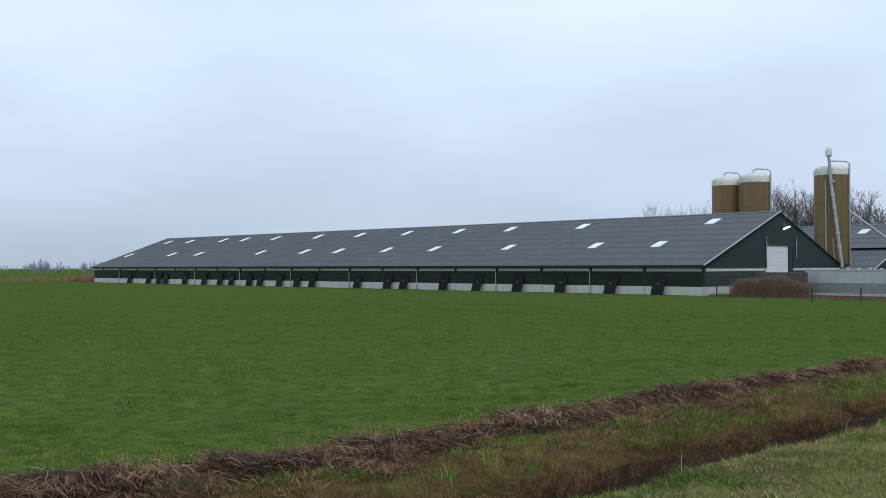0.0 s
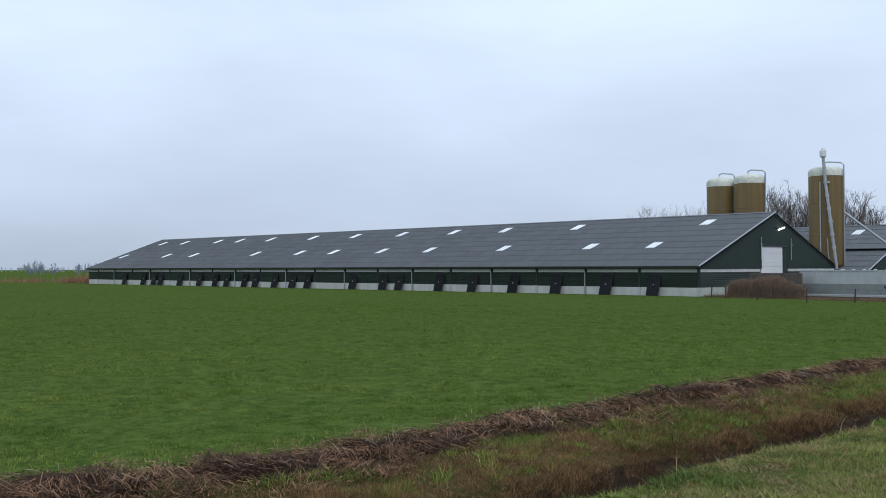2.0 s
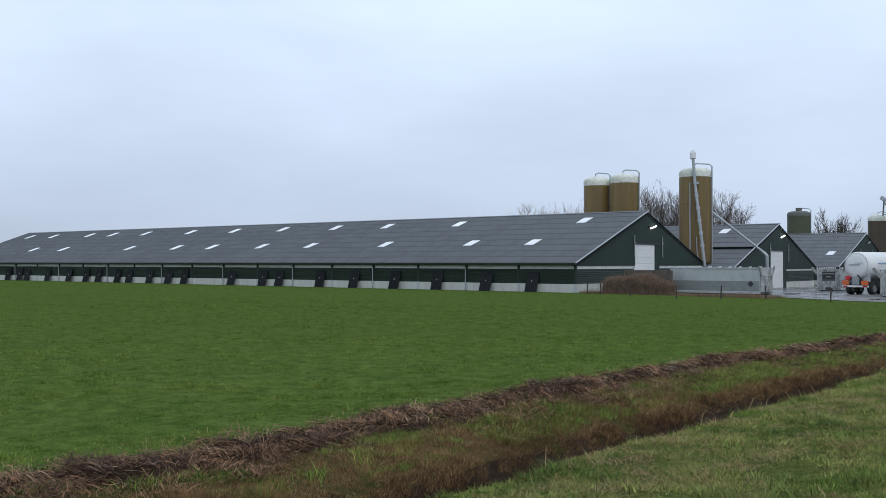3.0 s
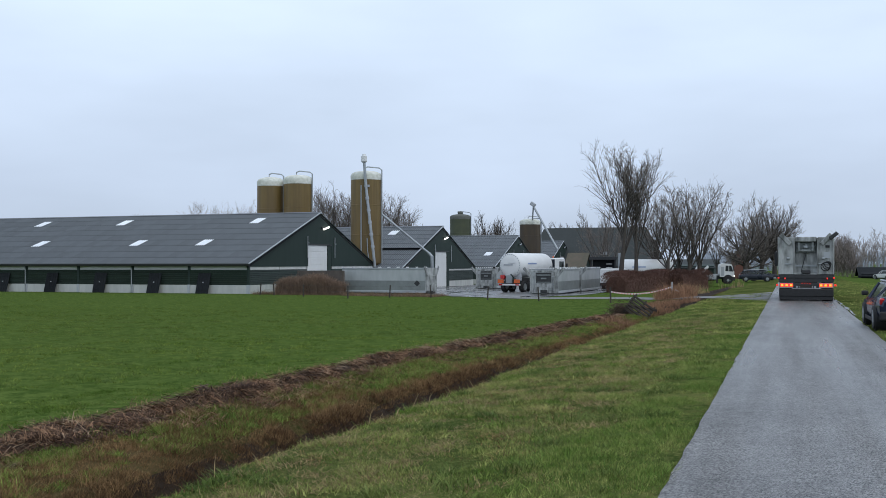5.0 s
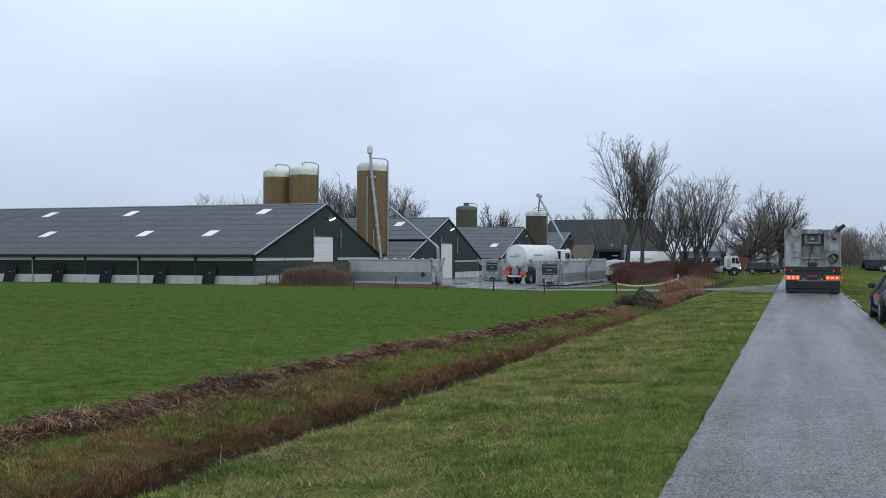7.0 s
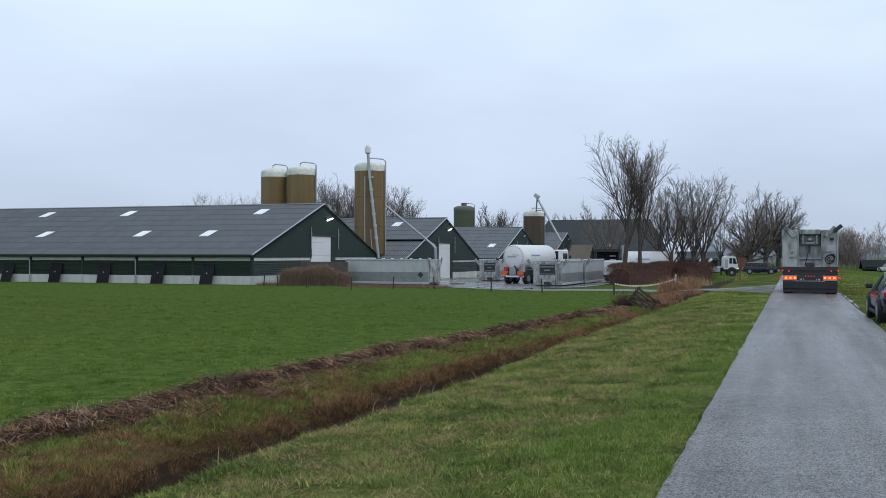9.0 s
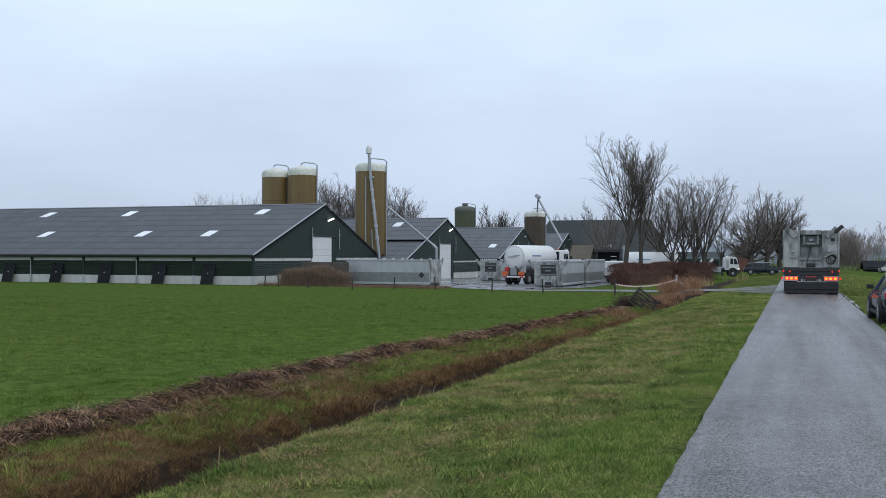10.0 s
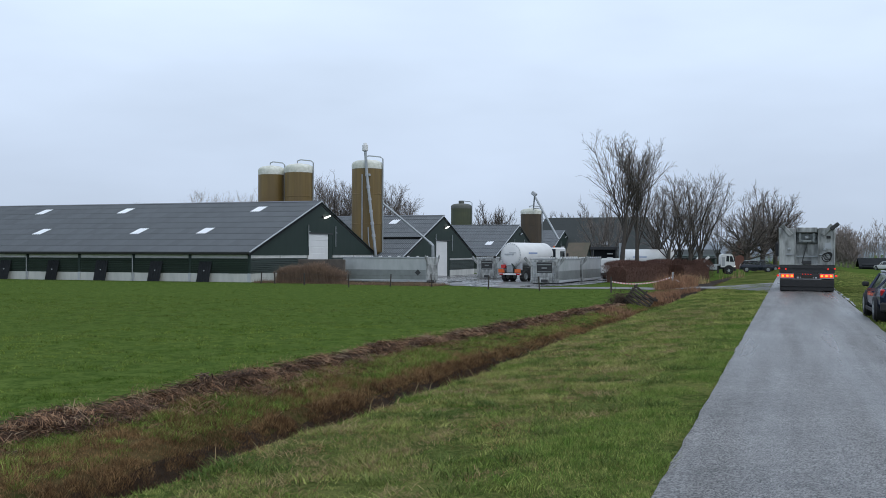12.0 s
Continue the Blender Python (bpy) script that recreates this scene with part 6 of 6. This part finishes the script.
# pasture
x, y = scatter(200000, -22, -10, 3, 22, lambda x, y: (x < HEAPX(y)) & (np.hypot(x, y) < 22) & patchy(x, y, 2.6, -0.25))
grass_band("pasture_grass", x, y, 0.03, 0.075, 0.010, 0.020, 1.0, BLADE, "short lush green pasture grass", tuft=5, simple=True)
x, y = scatter(170000, -34, -10, 3, 34, lambda x, y: (x < HEAPX(y)) & (np.hypot(x, y) > 21) & (np.hypot(x, y) < 36) & patchy(x, y, 2.0, -0.25))
grass_band("pasture_grass", x, y, 0.035, 0.08, 0.014, 0.028, 1.0, BLADE, "short lush green pasture grass", tuft=5, simple=True)
x, y = scatter(150000, -60, -8, 8, 50, lambda x, y: (x < HEAPX(y)) & (np.hypot(x, y) > 35) & patchy(x, y, 1.4, -0.3))
grass_band("pasture_grass", x, y, 0.04, 0.09, 0.02, 0.04, 1.2, FARBLADE, "short lush green pasture grass", tuft=6, simple=True)
x, y = scatter(80000, -125, -8, 30, 75, lambda x, y: (x < HEAPX(y)) & (np.hypot(x, y) > 42) & patchy(x, y, 0.8, -0.25))
grass_band("pasture_grass", x, y, 0.04, 0.09, 0.03, 0.06, 1.4, FARBLADE, "short lush green pasture grass", tuft=5, simple=True)
x, y = scatter(40000, -60, -9, 3, 50, lambda x, y: (x < HEAPX(y)) & patchy(x, y, 0.8, 0.3))
grass_band("grass_tuft", x, y, 0.045, 0.10, 0.012, 0.024, 1.2, TUSSOCK, "darker tufts in the pasture", simple=True)
x, y = scatter(9000, -14, -9, 3, 40, lambda x, y: (x < HEAPX(y)) & (x > HEAPX(y) - 1.6))
grass_band("dry_grass", x, y, 0.05, 0.12, 0.008, 0.016, 1.2, DRY, "dry stems along the pasture edge")


# ditch bank
def in_bank(x, y, a, b):
    s = (x - HEAPX(y)) / (EDGE(y) - HEAPX(y))
    return (s > a) & (s < b)


for y0, y1, k, w in ((2, 13, 1.0, 1.0), (13, 26, 1.0, 1.3), (26, 54, 1.0, 2.0)):
    x, y = scatter(int(150000 * k), -12.0, -7.0, y0, y1, lambda x, y: in_bank(x, y, 0.05, 0.36) & (patchy(x, y, 0.75, -0.16) | (y > 20)) & patchy(x, y, 3.1, -0.3))
    grass_band("bank_grass", x, y, 0.05, 0.13, 0.006 * w, 0.012 * w, 1.2, BANKBLADE, "green grass tufts on the ditch bank", tuft=8, simple=True)
    x, y = scatter(int(230000 * k), -12.0, -6.6, y0, y1, lambda x, y: in_bank(x, y, 0.02, 0.455) & (((y < 21) & (in_bank(x, y, 0.2, 0.455) | patchy(x, y, 0.7, 0.2))) | in_bank(x, y, 0.33, 0.455) | (NPR.uniform(0, 1, len(x)) < 0.22)) & patchy(x, y, 4.0, -0.35))
    grass_band("bank_stubble", x, y, 0.04, 0.14, 0.005 * w, 0.010 * w, 0.7, RUST, "rust-brown cut reed stubble on the ditch bank", simple=True)
    x, y = scatter(int(80000 * k), -9.5, -6.0, y0, y1, lambda x, y: in_bank(x, y, 0.39, 0.8) & (in_bank(x, y, 0.39, 0.52) | patchy(x, y, 1.5, 0.15)))
    grass_band("ditch_stubble", x, y, 0.04, 0.13, 0.006 * w, 0.012 * w, 0.9, DARKSTUB, "dark wet stubble above the ditch mud", simple=True)
clumps("bank_tussock", 120, -11.8, -6.5, 3, 44, lambda x, y: in_bank(x, y, 0.06, 0.38), 80, 0.1, 0.09, 0.2, 0.007, 0.014, 1.3, BANKBLADE, "longer green tufts hanging on the ditch bank")
x, y = scatter(40000, -12.2, -6.5, 2, 40, lambda x, y: in_bank(x, y, 0.02, 0.42))
grass_band("bank_dry", x, y, 0.04, 0.14, 0.007, 0.012, 2.0, DRY, "dry stems on the ditch bank", simple=True)
x, y = scatter(160, -6.6, -4.6, 6, 30, lambda x, y: (x > EDGE(y) - 0.25) & (x < EDGE(y) + 0.15))
grass_band("bleached_stem", x, y, 0.15, 0.32, 0.010, 0.018, 1.2, DRY, "single bleached reed stems at the ditch edge")
x, y = scatter(22000, -45, -27, 72.5, 76.5, lambda x, y: y > 74.5 - 0.13 * (x + 40) * (x > -36))
grass_band("dead_weed", x, y, 0.08, 0.36, 0.015, 0.035, 1.2, DRYWEED, "brown dead weeds before the wall and the container", simple=True)
x, y = scatter(26000, -186, -163, 71, 84, lambda x, y: (y > 74) & (NPR.uniform(0, 1, len(x)) < (x + 188) / 18))
grass_band("far_reed", x, y, 0.5, 1.45, 0.05, 0.12, 0.5, REED, "strip of brown reed growing past the end of the barn", simple=True)
x, y = scatter(1800, -215, -186, 68, 80, lambda x, y: patchy(x, y, 0.2, 0.05))
grass_band("far_reed", x, y, 0.4, 1.3, 0.05, 0.12, 0.4, REED, "thin brown reed patches at the field's end", simple=True)
x, y = scatter(15000, -8.5, -4.2, 44, 57, lambda x, y: in_bank(x, y, 0.15, 0.95) & patchy(x, y, 0.6, -0.1))
grass_band("standing_reed", x, y, 0.10, 0.34, 0.012, 0.025, 0.6, REED, "standing russet reeds at the end of the ditch")
x, y = scatter(12000, -9.0, -5.4, 62, 72, lambda x, y: np.hypot((x + 7.3) / 1.5, (y - 67) / 3.6) < 0.6 + 0.4 * NPR.uniform(0, 1, len(x)))
grass_band("standing_reed", x, y, 0.3, 0.95, 0.015, 0.03, 0.8, REED, "tall plume of dry russet reed by the driveway")
x, y = scatter(2200, -8.4, -4.0, 76, 100, lambda x, y: patchy(x, y, 0.25, 0.22))
grass_band("standing_reed", x, y, 0.3, 0.9, 0.025, 0.05, 0.3, DRY, "standing dry reeds beyond the driveway")


# ---- mown reed heap ----
def build_heap():
    s = Shape()
    ys = np.arange(1.0, 52, 0.22)
    n = 11
    for y in ys:
        h = lerp_table(HEAP_LINE, y) + 0.12 * noise.noise((y * 0.7, 4, 0))
        size = 0.19 * (1 + 0.9 * noise.noise((y * 0.55, 0, 7)) + 0.55 * noise.noise((y * 1.9, 0, 3))) * float(np.interp(y, [1, 16, 26, 45, 52], [1.0, 1.0, 0.95, 0.85, 0.5]))
        w = 0.46 * (1 + 0.55 * noise.noise((y * 0.8, 2, 1))) * float(np.interp(y, [1, 16, 26, 52], [1.0, 1.0, 0.75, 0.6]))
        for k in range(n):
            a = math.pi * k / (n - 1)
            r = 1 + 0.30 * noise.noise((y * 3.1, k * 0.9, 5)) + 0.2 * noise.noise((y * 7, k * 2.0, 5))
            x = h + 0.1 - w * math.cos(a) * r
            s.v.append((x, y, ground_z(x, y) - 0.06 + size * math.sin(a) * r))
    s.f = [(j * n + k, j * n + k + 1, (j + 1) * n + k + 1, (j + 1) * n + k) for j in range(len(ys) - 1) for k in range(n - 1)]
    heap = single("reed_heap", s, HEAP, "long brown heap of mown rotting reed along the ditch", "reed heap")
    # bundles of straw lying over it, each combed its own way
    v = np.array(s.v).reshape(len(ys), n, 3)

    def straws(name, bundles, per, material, label, long0, long1, lift):
        yb = 1.8 + NPR.uniform(0, 1, bundles) ** 1.4 * 48.2
        j = np.clip(((yb - 1.0) / 0.22).astype(int), 0, len(ys) - 2)
        k = NPR.integers(0, n, bundles)
        c = v[j, k] + NPR.normal(0, 0.03, (bundles, 3))
        turn = np.where(NPR.uniform(0, 1, bundles) < 0.65, NPR.normal(-0.5, 0.45, bundles), NPR.uniform(0, np.pi, bundles))
        m = bundles * per
        far = np.repeat(np.interp(yb, [2, 50], [0.85, 1.9]), per)
        a = np.repeat(turn, per) + NPR.normal(0, 0.3, m)
        lng = NPR.uniform(long0, long1, m)
        tilt = np.repeat(np.where(k < n // 2, 0.15, -0.3), per) + NPR.normal(0, 0.16, m)
        q = np.repeat(c, per, 0) + NPR.normal(0, 1, (m, 3)) * np.array([0.13, 0.16, 0.02])
        q[:, 2] += lift + NPR.uniform(0.0, 0.05, m)
        d = np.column_stack([np.cos(a), np.sin(a), tilt]) * lng[:, None]
        w = np.column_stack([-np.sin(a), np.cos(a), NPR.uniform(-0.9, 0.9, m)]) * (NPR.uniform(0.005, 0.011, m) * far)[:, None]
        arch = np.zeros((m, 3))
        arch[:, 2] = lng * NPR.uniform(0.0, 0.08, m)
        v6 = np.stack([q - d / 2 - w / 2, q - d / 2 + w / 2, q + arch + w / 2, q + arch - w / 2, q + d / 2 + w / 4, q + d / 2 - w / 4], 1)
        me = bpy.data.meshes.new(name)
        me.from_pydata(v6.reshape(-1, 3).tolist(), [], (np.arange(m)[:, None, None] * 6 + np.array([[[0, 1, 2, 3], [3, 2, 4, 5]]])).reshape(-1, 4).tolist())
        me.materials.append(material)
        ob = new(name, me)
        ob.parent = heap
        tagged(ob, label, kind="stuff")

    straws("dark_straw", 860, 34, DARKSTRAW, "wet dark reed straws", 0.08, 0.24, 0.0)
    straws("loose_straw", 880, 40, STRAW, "loose brown reed straws", 0.08, 0.28, 0.01)
    straws("pale_straw", 230, 16, PALESTRAW, "bleached pale reed straws", 0.1, 0.34, 0.02)
    # branches stuck in the heap
    for bx, by, seed in ((-10.85, 16.2, 3),):
        st = Shape()
        rr = random.Random(seed)
        for i in range(6):
            b0 = Vector((0, 0, 0.1))
            st.tube([b0, b0 + Vector((rr.uniform(-0.2, 0.2), rr.uniform(-0.2, 0.2), rr.uniform(0.1, 0.22))), b0 + Vector((rr.uniform(-0.22, 0.3), rr.uniform(-0.3, 0.3), rr.uniform(0.1, 0.26)))], [0.03, 0.024, 0.012], 4)
        single("dead_branch", st, BRUSH, "dark dead branch stuck in the reed heap", "branch", m=pose(bx, by, ground_z(bx, by) + 0.02))


build_heap()
x, y = scatter(45000, -12.4, -6.5, 2, 40, lambda x, y: in_bank(x, y, 0.02, 0.26) & patchy(x, y, 0.9, 0.05))
grass_band("strewn_reed", x, y, 0.03, 0.1, 0.012, 0.022, 3.5, STRAW, "strewn mown reed on the bank below the heap", 0.06)


ARMS = [(9.6, 0.03, 0.26, -1.5), (6.4, 0.02, 0.2, -1.0), (13.8, 0.03, 0.2, -1.1), (17.5, 0.03, 0.24, -1.2), (23.0, 0.03, 0.2, -1.6)]
for y0, s0, s1, dy in ARMS:
    t = NPR.uniform(0, 1, 900)
    ya = y0 + dy * t + NPR.normal(0, 0.16, 900)
    xa = HEAPX(ya) + (s0 + (s1 - s0) * t) * (EDGE(ya) - HEAPX(ya)) + NPR.normal(0, 0.1, 900)
    for k, material in ((0, STRAW), (1, DARKSTRAW), (2, STRAW)):
        grass_band("reed_arm", xa[k::3], ya[k::3], 0.02, 0.08, 0.008, 0.014, 4.0, material, "tongue of mown reed slid down the bank", 0.05 + 0.02 * k)
clumps("reed_bundle", 46, -11.6, -7.5, 3, 36, lambda x, y: in_bank(x, y, 0.03, 0.2), 90, 0.16, 0.06, 0.16, 0.008, 0.015, 3.4, STRAW, "loose tangles of mown reed slid down the bank")
clumps("reed_bundle", 30, -11.6, -7.5, 3, 36, lambda x, y: in_bank(x, y, 0.05, 0.3), 26, 0.14, 0.05, 0.14, 0.008, 0.014, 3.6, PALESTRAW, "bleached reed stems slid down the bank")


# ---- puddles ----
def build_puddles():
    """A ragged strip of rain water along the road's far edge."""
    s = Shape()
    ys = np.arange(36, 60, 0.2)
    for y in ys:
        w = max(0.0, 0.05 + 0.3 * noise.noise((y * 0.3, 1, 0)) + 0.12 * noise.noise((y * 0.9, 5, 0)))
        c = 0.12 * noise.noise((y * 0.5, 8, 0)) + 0.1
        s.v += [(ROAD_R - 0.06 + c, y, -0.002), (ROAD_R - 0.04 + c + w * 0.5, y, -0.004), (ROAD_R - 0.03 + c + w, y, -0.03)]
    s.f = [(3 * j, 3 * j + 1, 3 * j + 4, 3 * j + 3) for j in range(len(ys) - 1)] + [(3 * j + 1, 3 * j + 2, 3 * j + 5, 3 * j + 4) for j in range(len(ys) - 1)]
    single("puddle", s, WATER, "ragged shallow rain puddle along the road edge", "puddle")


build_puddles()


# ---- steam ----
def steam_material():
    m = bpy.data.materials.new("thin_steam")
    m.use_nodes = True
    bsdf = m.node_tree.nodes["Principled BSDF"]
    bsdf.inputs["Base Color"].default_value = (0.9, 0.9, 0.9, 1)
    bsdf.inputs["Roughness"].default_value = 1.0
    bsdf.inputs["Alpha"].default_value = 0.13
    return m


STEAM = steam_material()
PUFFS = []


def build_steam():
    rng = random.Random(6)
    for i in range(4):
        t = i / 3
        s = Shape()
        r = 0.9 + 0.5 * t
        s.lathe([(0.01, -r), (0.38 * r, -0.92 * r), (0.71 * r, -0.71 * r), (0.92 * r, -0.38 * r), (r, 0), (0.92 * r, 0.38 * r), (0.71 * r, 0.71 * r), (0.38 * r, 0.92 * r), (0.01, r)], 20)
        ob = single("steam_puff", s, STEAM, "thin white steam drifting above the barn roof", "steam", "steam over the farm", smooth=True)
        PUFFS.append((ob, Vector((-55.2 + 5.6 * t + rng.uniform(-0.4, 0.4), 190, 6.5 + 3.6 * t + rng.uniform(-0.3, 0.3)))))


build_steam()


def motions():
    """The steam drifts; all vehicles stand."""
    for ob, p in PUFFS:
        walk(ob, [(t, pose(p.x - 1.2 + 0.2 * t, p.y, p.z - 0.5 + 0.08 * t, 0, 20, 0)) for t in (0.0, 4.0, 8.0, 12.0)])


motions()
